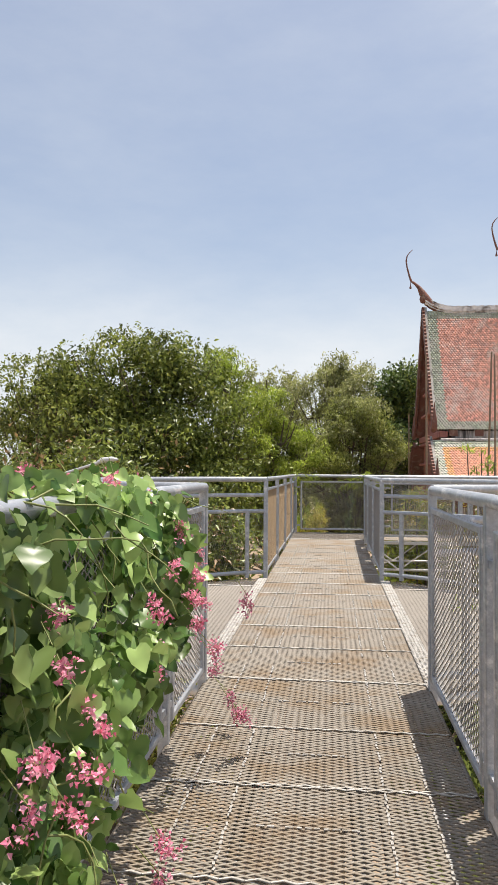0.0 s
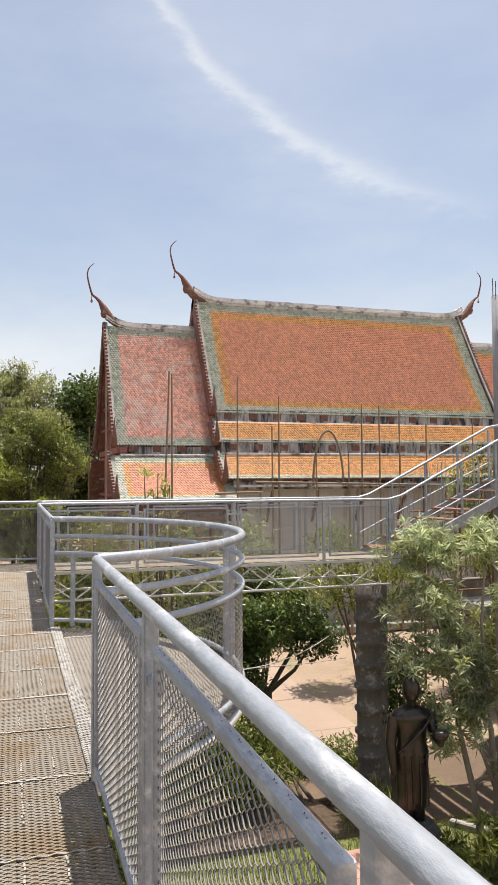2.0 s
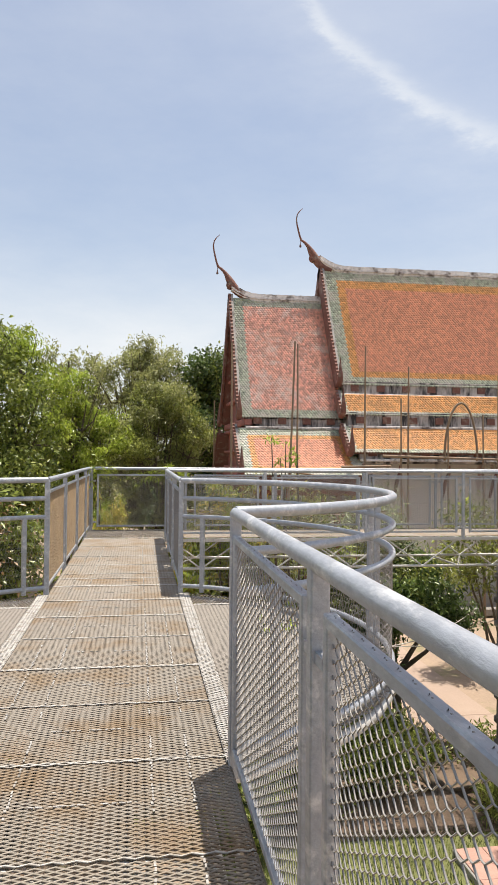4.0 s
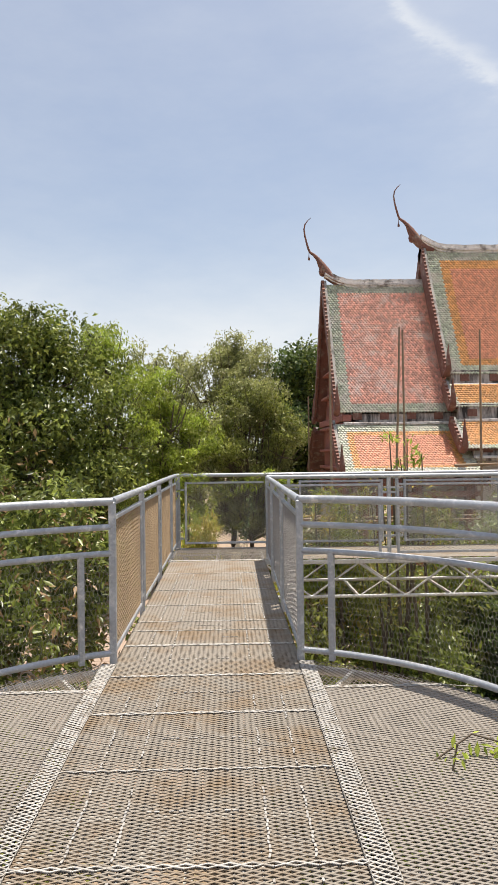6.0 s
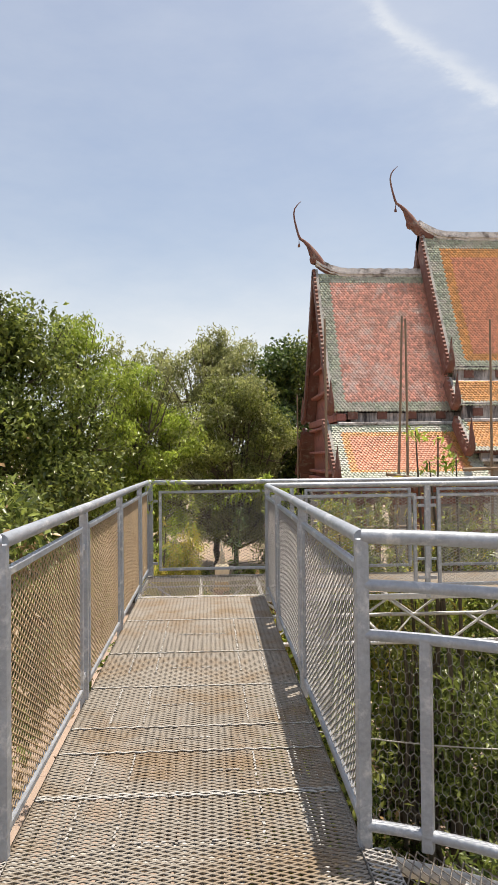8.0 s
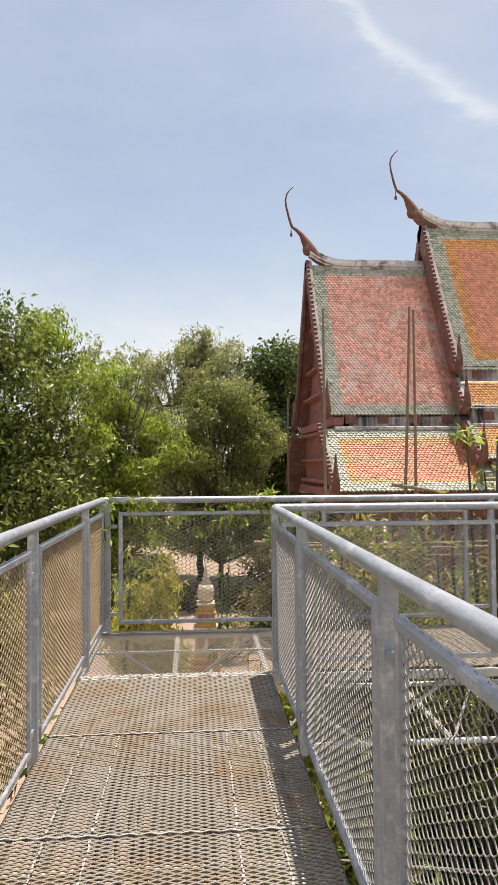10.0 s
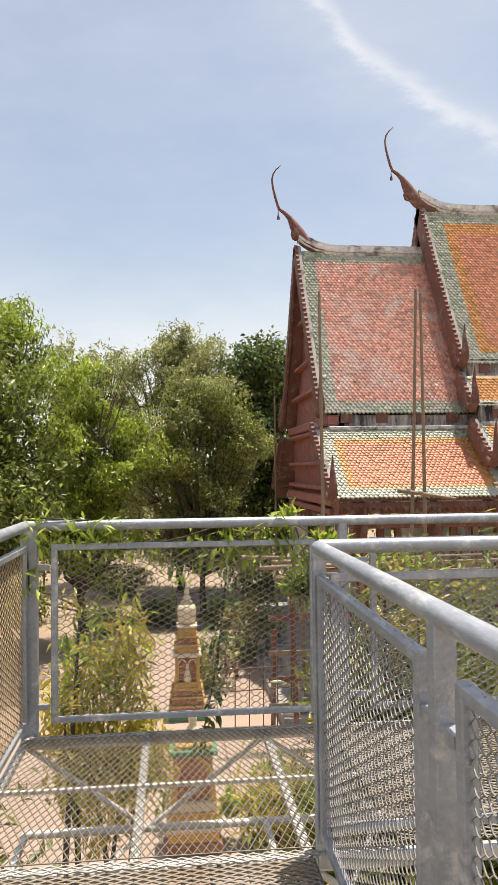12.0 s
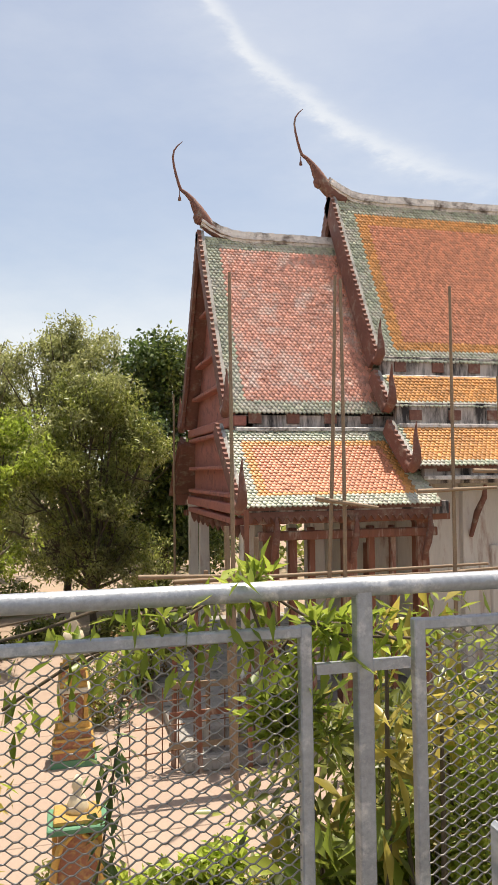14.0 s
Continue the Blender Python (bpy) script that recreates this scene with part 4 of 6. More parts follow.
for x, y, z0, z1, r in ((9.62, 9.72, SLAB_TOP + 1.0, 5.06, 0.105), (11.0, 14.6, SLAB_TOP, 5.70, 0.128), (11.75, 13.75, SLAB_TOP, 5.32, 0.118)):
    col = part("round_column", Geo().lathe((x, y, 0), [(r, z0), (r * 0.99, (z0 + z1) / 2), (r * 1.01, (z0 + z1) / 2 + 0.02), (r, z1)], 16), DARK_COLUMN, plat, "unfinished blue-grey concrete column")
    for k in range(5):
        t = 2 * math.pi * k / 5
        part("rebar", Geo().tube([(x + r * 0.7 * math.cos(t), y + r * 0.7 * math.sin(t), z1 - 0.05), (x + r * 0.75 * math.cos(t), y + r * 0.72 * math.sin(t), z1 + 0.33 + 0.05 * (k % 3))], 0.011, 5), REBAR, col)
# guard rail round the slab
guard = thing("guard_rail", "thin silver steel guard rail with wire infill on the concrete slab", "railing", "platform railings")
for a, b in (((9.85, 9.5), (13.3, 7.6)), ((9.72, 10.05), (10.28, 12.15)), ((10.4, 12.75), (11.15, 14.7))):
    a, b = Vector((*a, 0)), Vector((*b, 0))
    for h, r in ((1.05, 0.022), (0.82, 0.014), (0.12, 0.014)):
        part("rail_bar", Geo().tube([a + Vector((0, 0, SLAB_TOP + h)), b + Vector((0, 0, SLAB_TOP + h))], r, 8), STEEL, guard)
    n = int((b - a).length / 0.16)
    for i in range(n + 1):
        p = a.lerp(b, i / n)
        thick = i % 6 == 0
        part("post" if thick else "baluster", Geo().bar(p + Vector((0, 0, SLAB_TOP)), p + Vector((0, 0, SLAB_TOP + (1.04 if thick else 0.82))), 0.03 if thick else 0.01), STEEL, guard)

stair = thing("staircase", "open steel staircase with rusty plank treads rising to the concrete platform", "staircase")
SX1 = 10.15
for s, y in ((0, CROSS_NEAR), (1, CROSS_FAR)):
    part("stringer", Geo().bar((STAIR_X, y, -0.08), (SX1, y, SLAB_TOP - 0.08), 0.05, 0.20, 0.005), STEEL, stair)
    part("handrail", Geo().tube([(STAIR_X, y, RAIL - 0.004), (STAIR_X + 0.25, y, RAIL + 0.06), (SX1, y, SLAB_TOP + 1.12), (SX1 + 0.35, y, SLAB_TOP + 1.18)], 0.026, 10), STEEL, stair)
    part("mid_rail", Geo().tube([(STAIR_X, y, 0.35), (SX1, y, SLAB_TOP + 0.35)], 0.016, 8), STEEL, stair)
    for i in range(9):
        x = STAIR_X + (SX1 - STAIR_X) * i / 8
        z = SLAB_TOP * i / 8
        big = i % 2 == 0
        part("post" if big else "baluster", Geo().bar((x, y, z - 0.05), (x, y, z + (1.06 if big else 0.9)), 0.036 if big else 0.016), STEEL, stair)
    for i in range(16):
        x = STAIR_X + (SX1 - STAIR_X) * (i + 0.5) / 16
        z = SLAB_TOP * (i + 0.5) / 16
        part("baluster", Geo().bar((x, y, z), (x, y, z + 0.92), 0.008), STEEL, stair)
for i in range(8):
    x = STAIR_X + (SX1 - STAIR_X) * (i + 0.55) / 8
    part("tread", Geo().box((x, (CROSS_NEAR + CROSS_FAR) / 2, SLAB_TOP * (i + 0.6) / 8), (0.30, CROSS_FAR - CROSS_NEAR - 0.06, 0.045), None, 0.006), TREAD, stair, "rust-brown plank tread")
g = Geo()
prof = [(0.27, GROUND - 0.05), (0.25, GROUND + 0.3)]
for k in range(9):
    z = GROUND + 0.45 + k * 0.42
    prof += [(0.235, z - 0.04), (0.28, z - 0.02), (0.285, z + 0.04), (0.24, z + 0.07)]
prof += [(0.25, -0.55)]
g.lathe((6.75, 12.95, 0), prof, 18)
solid("support_column", g, STAINED_PIER, "thick stained round column with strapped bands under the stair foot", "column", "walkway columns")
g = Geo().box((7.15, 13.3, (GROUND - 0.6) / 2), (0.26, 0.26, -0.6 - GROUND), None, 0.02)
solid("support_column", g, CONCRETE, "slim square concrete column under the stair foot", "column", "walkway columns")

# ---- statue on its pedestal ----
SX, SY = STATUE_XY
base = thing("tiled_plinth", "square plinth of reddish terracotta tiles on the lawn", "plinth")
part("core", Geo().box((SX - 0.35, SY - 0.95, GROUND + 0.055), (2.15, 2.95, 0.13), None, 0.01), CONCRETE_PALE, base)
tile_me = Geo().box((0, 0, 0), (0.412, 0.405, 0.025), None, 0.005).mesh("tile", TERRACOTTA)
for i in range(5):
    for j in range(7):
        t = part("tile", tile_me, TERRACOTTA, base)
        t.location = (SX - 1.19 + i * 0.42, SY - 2.186 + j * 0.412, GROUND + 0.13)
P0 = GROUND + 0.142
solid("pedestal", Geo().lathe((SX, SY, P0), [(0.44, 0), (0.44, 0.05), (0.40, 0.08), (0.41, 0.22), (0.36, 0.25), (0.34, 0.29), (0.40, 0.34), (0.44, 0.40), (0.40, 0.46), (0.34, 0.49), (0.33, 0.54), (0.3, 0.56)], 28),
      PEDESTAL, "round black lotus pedestal with scattered pale patches", "pedestal")


def statue():
    g = Geo()
    z = P0 + 0.56
    c = (SX, SY)

    def ring(prof, off=(0, 0), sx=1.0, sy=0.62, n=18):
        vs, fs = [], []
        for k, (r, h) in enumerate(prof):
            for i in range(n):
                t = 2 * math.pi * i / n
                vs.append((c[0] + off[0] + r * sx * math.cos(t), c[1] + off[1] + r * sy * math.sin(t), z + h))
        for j in range(len(prof) - 1):
            fs += [(j * n + i, j * n + (i + 1) % n, (j + 1) * n + (i + 1) % n, (j + 1) * n + i) for i in range(n)]
        fs += [tuple(range(n))[::-1], tuple(range((len(prof) - 1) * n, len(prof) * n))]
        g.add(vs, fs, True)
    ring([(0.10, 0), (0.10, 0.22), (0.11, 0.35)], (-0.11, 0), 1, 1, 10)
    ring([(0.10, 0), (0.10, 0.22), (0.11, 0.35)], (0.11, 0), 1, 1, 10)
    ring([(0.25, 0.22), (0.27, 0.24), (0.26, 0.5), (0.275, 0.9), (0.29, 1.15), (0.24, 1.35), (0.26, 1.55), (0.33, 1.72), (0.345, 1.80), (0.30, 1.87), (0.17, 1.93), (0.09, 1.97)])
    g.lathe((c[0] + 0.27, c[1] - 0.42, z + 1.46), [(0.05, 0), (0.10, 0.03), (0.13, 0.10), (0.12, 0.16), (0.07, 0.18)], 12)
    ring([(0.085, 1.90), (0.072, 2.02), (0.085, 2.05), (0.115, 2.10), (0.132, 2.18), (0.138, 2.28), (0.128, 2.36), (0.10, 2.415), (0.075, 2.43), (0.078, 2.46), (0.06, 2.51), (0.02, 2.54)], (0, -0.01), 1, 1.12, 14)
    g.tube([(c[0], c[1] - 0.13, z + 2.25), (c[0], c[1] - 0.165, z + 2.18), (c[0], c[1] - 0.14, z + 2.16)], [0.012, 0.02, 0.016], 6)
    for s in (-1, 1):
        g.tube([(c[0] + s * 0.12, c[1], z + 2.22), (c[0] + s * 0.155, c[1], z + 2.14)], 0.022, 6)
    g.tube([(c[0] - 0.31, c[1], z + 1.80), (c[0] - 0.38, c[1] - 0.02, z + 1.4), (c[0] - 0.37, c[1] - 0.06, z + 1.05), (c[0] - 0.35, c[1] - 0.08, z + 0.86)], [0.10, 0.085, 0.065, 0.05], 10)
    g.tube([(c[0] + 0.31, c[1], z + 1.80), (c[0] + 0.39, c[1] - 0.03, z + 1.42), (c[0] + 0.34, c[1] - 0.3, z + 1.36), (c[0] + 0.28, c[1] - 0.38, z + 1.48)], [0.10, 0.085, 0.06, 0.045], 10)
    g.tube([(c[0] + 0.30, c[1] - 0.12, z + 1.80), (c[0] + 0.1, c[1] - 0.22, z + 1.62), (c[0] - 0.12, c[1] - 0.2, z + 1.40), (c[0] - 0.27, c[1] - 0.08, z + 1.2)], 0.022, 6)
    for k in range(4):
        x = c[0] - 0.2 + 0.13 * k
        g.tube([(x, c[1] - 0.17, z + 0.28), (x, c[1] - 0.175, z + 0.75), (x - 0.03, c[1] - 0.17, z + 1.15)], 0.016, 6)
    g.v = [(SX + (x - SX) * 1.0, y, z + (h - z) * 0.91) for x, y, h in g.v]
    solid("statue", g, BRONZE, "dark bronze standing robed statue on a black pedestal", "statue")


statue()

# ---- plants ----


def lumps(p, freq, seed):
    r = np.random.default_rng(seed)
    out = np.zeros(len(p))
    for k in range(6):
        w = r.normal(0, 1, 3)
        w *= freq * (1 + 0.5 * k) / np.linalg.norm(w)
        out += np.sin(p @ w + r.uniform(0, 6.28)) / (1 + 0.35 * k)
    return out


def leaf_arrays(p, size, seed, ratio=0.45, droop=0.3, fold=0.25, up=0.6):
    """Kite-shaped folded leaves at points p: arrays of points and triangles."""
    r = np.random.default_rng(seed)
    k = len(p)
    ax = r.normal(0, 1, (k, 3))
    ax[:, 2] -= droop * 2
    ax /= np.linalg.norm(ax, axis=1, keepdims=True)
    nr = r.normal(0, 0.7, (k, 3))
    nr[:, 2] += up * 2
    nr -= ax * np.sum(nr * ax, 1, keepdims=True)
    nr /= np.linalg.norm(nr, axis=1, keepdims=True) + 1e-9
    sd = np.cross(ax, nr)
    ln = size * r.uniform(0.6, 1.3, (k, 1))
    w = ln * ratio
    mid = p + ax * ln * 0.45
    v = np.stack([p, mid + sd * w / 2 + nr * w * fold, p + ax * ln, mid - sd * w / 2 + nr * w * fold], 1).reshape(-1, 3)
    b = (np.arange(k) * 4)[:, None]
    f = np.concatenate([b + np.array([[0, 1, 2]]), b + np.array([[0, 2, 3]])])
    return v, f


def cloud_points(lobes, count, seed, shell=0.55, gap=-0.3, freq=2.2):
    """Points scattered through rounded lobes, denser towards the skin, with holes."""
    r = np.random.default_rng(seed)
    vol = np.array([l[3] * l[4] * l[5] for l in lobes]) ** 0.8
    pick = r.choice(len(lobes), int(count * 1.9), p=vol / vol.sum())
    L = np.array(lobes)[pick]
    d = r.normal(0, 1, (len(L), 3))
    d /= np.linalg.norm(d, axis=1, keepdims=True)
    rad = r.uniform(0, 1, (len(L), 1)) ** (1 / 3 * (1 - shell) + 0.08)
    ragged = 1 + 0.16 * lumps(d * 2 + L[:, :3], 2.0, seed + 1)[:, None] + 0.10 * lumps(d * 5 + L[:, :3], 2.6, seed + 3)[:, None]
    p = L[:, :3] + d * rad * L[:, 3:6] * ragged
    p = p[lumps(p, freq, seed + 2) > gap]
    return p[:count]


def crown_mesh(name, lobes, count, size, material, seed, ratio=0.5, droop=0.3, gap=-0.3, freq=2.2, up=0.6, shell=0.55):
    p = cloud_points(lobes, count, seed, shell, gap, freq)
    v, f = leaf_arrays(p, size, seed + 5, ratio, droop, up=up)
    return array_mesh(name, v, f, material)


def tree(label, x, y, lobes, count, size, material, seed, trunk=0.22, ratio=0.5, droop=0.3, gap=-0.3, freq=1.6, name="tree", group="", extra=None, bottom=None):
    """lobes: (dx, dy, z, rx, ry, rz) from the trunk's foot."""
    r = random.Random(seed)
    root = thing(name, label, "tree" if name == "tree" else name, group)
    ls = [(x + l[0], y + l[1], l[2], l[3], l[4], l[5]) for l in lobes]
    low = min(l[2] for l in ls)
    fork = GROUND + max(0.5, (low - GROUND) * 0.7)
    g = Geo().tube([(x, y, GROUND - 0.1), (x + 0.05, y, GROUND + 0.3), (x + r.uniform(-0.15, 0.15), y, (GROUND + fork) / 2), (x + r.uniform(-0.2, 0.2), y, fork)],
                   [trunk * 1.35, trunk * 1.05, trunk * 0.9, trunk * 0.75], 9)
    for l in ls:
        e = Vector(l[:3])
        s = Vector((x, y, fork - 0.05))
        m = s.lerp(e, 0.5) + Vector((r.uniform(-0.3, 0.3), r.uniform(-0.3, 0.3), r.uniform(-0.1, 0.3)))
        g.tube([s, m, e], [trunk * 0.6, trunk * 0.38, trunk * 0.14], 7)
        for k in range(5):
            t = Vector((e.x + r.uniform(-1, 1) * l[3], e.y + r.uniform(-1, 1) * l[4], e.z + r.uniform(-0.6, 1) * l[5]))
            g.tube([m.lerp(e, 0.6), m.lerp(t, 0.6) + Vector((0, 0, 0.1)), t], [trunk * 0.22, trunk * 0.14, trunk * 0.05], 5)
    part("trunk", g, BARK, root)
    count, size = int(count * 1.9), size * 0.70
    part("crown", crown_mesh("crown", ls, count, size, material, seed, ratio, droop, gap, freq), material, root)
    if extra:
        m2, c2, s2 = extra
        part("crown", crown_mesh("crown", ls, int(c2 * 1.9), s2 * 0.70, m2, seed + 50, ratio, droop, gap, freq), m2, root)
    return root


def lobed(n, rx, ry, z0, z1, seed, size=(1.0, 1.6), narrow=0.5):
    """A crown made of n rounded lobes inside an egg between heights z0 and z1."""
    r = random.Random(seed)
    out = []
    for i in range(n):
        f = (i + 0.5) / n
        z = z0 + (z1 - z0) * f
        k = math.sqrt(max(0.05, 1 - (2 * f - 0.85) ** 2 * narrow * 2))
        a = i * 2.4 + r.uniform(-0.4, 0.4)
        q = r.uniform(0.35, 0.95)
        s = r.uniform(*size)
        out.append((rx * k * q * math.cos(a), ry * k * q * math.sin(a), z, s * r.uniform(0.9, 1.3), s * r.uniform(0.9, 1.3), s * r.uniform(0.7, 0.95)))
    return out


tree("broad dark green tree with glossy dense foliage", -8.0, 32.0, lobed(17, 3.7, 3.0, -2.6, 5.6, 3, (1.3, 2.0)) + [(-3.0, 0, 5.3, 1.7, 1.6, 1.4), (-1.5, 0.3, 6.2, 1.6, 1.5, 1.3), (0.3, 0, 6.2, 1.6, 1.5, 1.3), (1.7, 0.2, 5.6, 1.5, 1.4, 1.3)], 24000, 0.30, LEAF_DARK, 11, 0.3, gap=-0.5, extra=(LEAF_SHRUB, 7000, 0.28))
tree("dark green spreading tree beside the broad tree", -13.0, 33.0, lobed(13, 3.4, 3.0, -2.5, 5.6, 5, (1.3, 1.9)), 11000, 0.30, LEAF_DARK, 21, 0.26, gap=-0.5, extra=(LEAF_SHRUB, 4000, 0.28))
tree("tall light tree with feathery drooping twigs", -5.1, 34.5, lobed(12, 1.7, 1.6, -1.0, 6.6, 8, (0.8, 1.3)), 8000, 0.26, LEAF_BRIGHT, 31, 0.18, 0.35, 0.5, gap=-0.1)
tree("bright yellow-green tree with fine foliage", -3.0, 36.5, lobed(22, 2.9, 2.0, -2.2, 4.7, 9, (0.7, 1.1)), 15000, 0.23, LEAF_BRIGHT, 41, 0.18, 0.4, 0.35, gap=-0.1, extra=(LEAF_SHRUB, 4000, 0.22))
tree("grey-green feathery tree with bare upper twigs", 0.5, 47.0, lobed(30, 3.5, 2.5, -2.6, 7.9, 12, (0.9, 1.4), 0.4), 20000, 0.30, LEAF_GREY, 51, 0.2, 0.35, 0.3, gap=-0.2)
tree("olive green bushy tree in front of the tree line", 1.3, 40.5, lobed(28, 2.9, 1.8, -2.3, 4.6, 14, (0.7, 1.1), 0.35), 15000, 0.23, LEAF_SHRUB, 61, 0.14, 0.36, 0.3, gap=-0.1, extra=(LEAF_GREY, 9000, 0.25))
tree("dark broad-leaved tree beside the temple gable", 4.6, 45.5, lobed(14, 2.5, 2.2, -1.6, 6.9, 17, (1.2, 1.8)), 13000, 0.33, LEAF_DEEP, 71, 0.28, 0.6, 0.2, gap=-0.45, extra=(LEAF_DARK, 5000, 0.32))
tree("pale feathery tree behind the dark trees", -3.9, 50.0, lobed(13, 2.6, 2.2, -1.0, 7.6, 23, (1.2, 1.8)), 9000, 0.36, LEAF_GREY, 81, 0.28, 0.35, 0.4, gap=-0.1)
tree("pale green tree at the edge of the tree line", -16.0, 44.0, lobed(12, 3.5, 3.0, -1.0, 6.0, 29, (1.4, 2.1)), 9000, 0.38, LEAF_SHRUB, 91, 0.28, 0.4, 0.4, gap=-0.1)

tree("green tree behind the concrete platform", 19.0, 24.0, lobed(11, 1.9, 1.5, -2.4, 2.5, 33, (0.8, 1.2)), 6500, 0.22, LEAF_SHRUB, 101, 0.16, 0.4, 0.3, gap=-0.3, extra=(LEAF_DARK, 2000, 0.22))
tree("olive tree beyond the concrete platform", 22.2, 23.5, lobed(11, 2.0, 1.6, -2.4, 2.5, 35, (0.9, 1.3)), 6500, 0.24, LEAF_GREY, 111, 0.16, 0.4, 0.3, gap=-0.3, extra=(LEAF_SHRUB, 2000, 0.22))
tree("small dark tree beyond the concrete platform", 26.5, 23.5, lobed(9, 2.2, 1.8, -2.4, 2.3, 37, (1.0, 1.4)), 6500, 0.26, LEAF_DARK, 121, 0.16, 0.45, 0.2, gap=-0.4)

belt = []
for i in range(46):
    a = radians(-42 + i * 2.7)
    d = 66 + 9 * math.sin(i * 1.7)
    belt.append((d * math.sin(a), d * math.cos(a), GROUND + 2.6 + 1.2 * math.sin(i * 2.3), 3.2, 2.5, 3.4 + 0.8 * math.sin(i * 3.1)))
solid("far_woods", crown_mesh("far_woods", belt, 26000, 0.6, LEAF_SHRUB, 200, 0.55, 0.2, -0.7, 0.8), LEAF_SHRUB, "belt of low green woods beyond the temple grounds", "woods", kind="stuff")


def bush(label, lobes, count, size, material, seed, ratio=0.45, droop=0.2, gap=-0.5, stems=6, extra=None, group="", freq=3.0):
    """A shrub: stems from the ground and a mass of leaves. lobes in world places."""
    r = random.Random(seed)
    root = thing("shrub", label, "shrub", group)
    cx = sum(l[0] for l in lobes) / len(lobes)
    cy = sum(l[1] for l in lobes) / len(lobes)
    for i in range(stems):
        l = lobes[i % len(lobes)]
        b = Vector((cx + r.uniform(-0.3, 0.3), cy + r.uniform(-0.3, 0.3), GROUND - 0.05))
        e = Vector((l[0] + r.uniform(-0.5, 0.5) * l[3], l[1] + r.uniform(-0.5, 0.5) * l[4], l[2] + r.uniform(0, 0.7) * l[5]))
        part("stem", Geo().tube([b, b.lerp(e, 0.5) + Vector((r.uniform(-0.1, 0.1), r.uniform(-0.1, 0.1), 0.1)), e], [0.05, 0.03, 0.008], 6), BARK, root)
    part("foliage", crown_mesh("foliage", lobes, count, size, material, seed, ratio, droop, gap, freq), material, root)
    if extra:
        part("foliage", crown_mesh("foliage", lobes, extra[1], extra[2], extra[0], seed + 9, ratio, droop, gap, freq), extra[0], root)
    return root


# shrubs behind and under the cross walkway
bush("tall green shrub rising behind the cross walkway railing", [(1.9, 15.6, -0.6, 0.7, 0.6, 1.1), (2.6, 15.9, -1.6, 0.9, 0.7, 1.2), (1.5, 15.7, -2.4, 0.8, 0.7, 1.3)], 6500, 0.14, LEAF_SHRUB, 301, 0.28)
bush("green shrub with narrow leaves behind the cross walkway", [(3.6, 16.0, -0.5, 0.8, 0.6, 1.0), (4.3, 16.2, -1.8, 1.0, 0.8, 1.4), (3.3, 15.8, -2.8, 0.9, 0.7, 1.2)], 6500, 0.15, LEAF_SHRUB, 302, 0.3, extra=(LEAF_BRIGHT, 900, 0.16))
bush("olive green shrub behind the cross walkway", [(5.4, 16.6, -0.35, 0.8, 0.6, 0.9), (5.9, 16.4, -1.5, 0.8, 0.7, 1.0)], 4500, 0.14, LEAF_OLEANDER, 303, 0.26, extra=(LEAF_SHRUB, 1500, 0.15))
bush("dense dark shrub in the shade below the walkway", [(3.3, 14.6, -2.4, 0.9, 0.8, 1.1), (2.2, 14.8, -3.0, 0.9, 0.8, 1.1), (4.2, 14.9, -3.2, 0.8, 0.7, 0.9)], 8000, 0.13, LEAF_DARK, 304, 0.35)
bush("dense dark shrub below the cross walkway", [(1.4, 13.9, -2.6, 0.8, 0.8, 1.4), (0.9, 14.4, -3.4, 0.8, 0.7, 1.0)], 5000, 0.13, LEAF_SHRUB, 305, 0.35, extra=(LEAF_DRY, 700, 0.12))
tree("small dark glossy tree below the cross walkway", 5.7, 15.8, [(-0.6, 0, -1.7, 0.9, 0.8, 0.8), (0.5, 0.2, -1.5, 0.9, 0.8, 0.7), (-0.9, -0.2, -2.6, 0.7, 0.7, 0.6), (1.1, 0, -2.2, 0.6, 0.6, 0.6)], 8500, 0.17, LEAF_DEEP, 306, 0.11, 0.45, extra=(LEAF_SHRUB, 2200, 0.15))


def rosette_mesh(name, lobes, count, blades, size, material, seed, ratio=0.16):
    """Whorls of long narrow leaves that spread from the twig ends."""
    r = np.random.default_rng(seed)
    c = cloud_points([(*l[:3], l[3] * 1.08, l[4] * 1.08, l[5] * 1.12) for l in lobes], count, seed, 0.6, 0.0, 6.5)
    k = len(c)
    twig = r.normal(0, 0.45, (k, 3)) + np.array([0, 0, 0.75])
    twig /= np.linalg.norm(twig, axis=1, keepdims=True)
    ax = r.normal(0, 1, (k, blades, 3))
    ax /= np.linalg.norm(ax, axis=2, keepdims=True)
    ax = ax + twig[:, None] * r.uniform(0.1, 0.9, (k, blades, 1))
    ax /= np.linalg.norm(ax, axis=2, keepdims=True)
    ax = ax.reshape(-1, 3)
    foot = np.repeat(c, blades, 0) + ax * 0.012
    nr = np.array([0, 0, 1.0]) + r.normal(0, 0.35, ax.shape)
    nr -= ax * np.sum(nr * ax, 1, keepdims=True)
    nr /= np.linalg.norm(nr, axis=1, keepdims=True)
    sd = np.cross(ax, nr)
    ln = size * r.uniform(0.6, 1.2, (len(ax), 1))
    w = ln * ratio / 2
    m1, tip = foot + ax * ln * 0.5, foot + ax * ln - nr * ln * 0.12
    v = np.stack([foot, m1 + sd * w + nr * w * 0.5, tip, m1 - sd * w + nr * w * 0.5], 1).reshape(-1, 3)
    b = (np.arange(len(ax)) * 4)[:, None]
    return array_mesh(name, v, np.concatenate([b + np.array([[0, 1, 2]]), b + np.array([[0, 2, 3]])]), material)


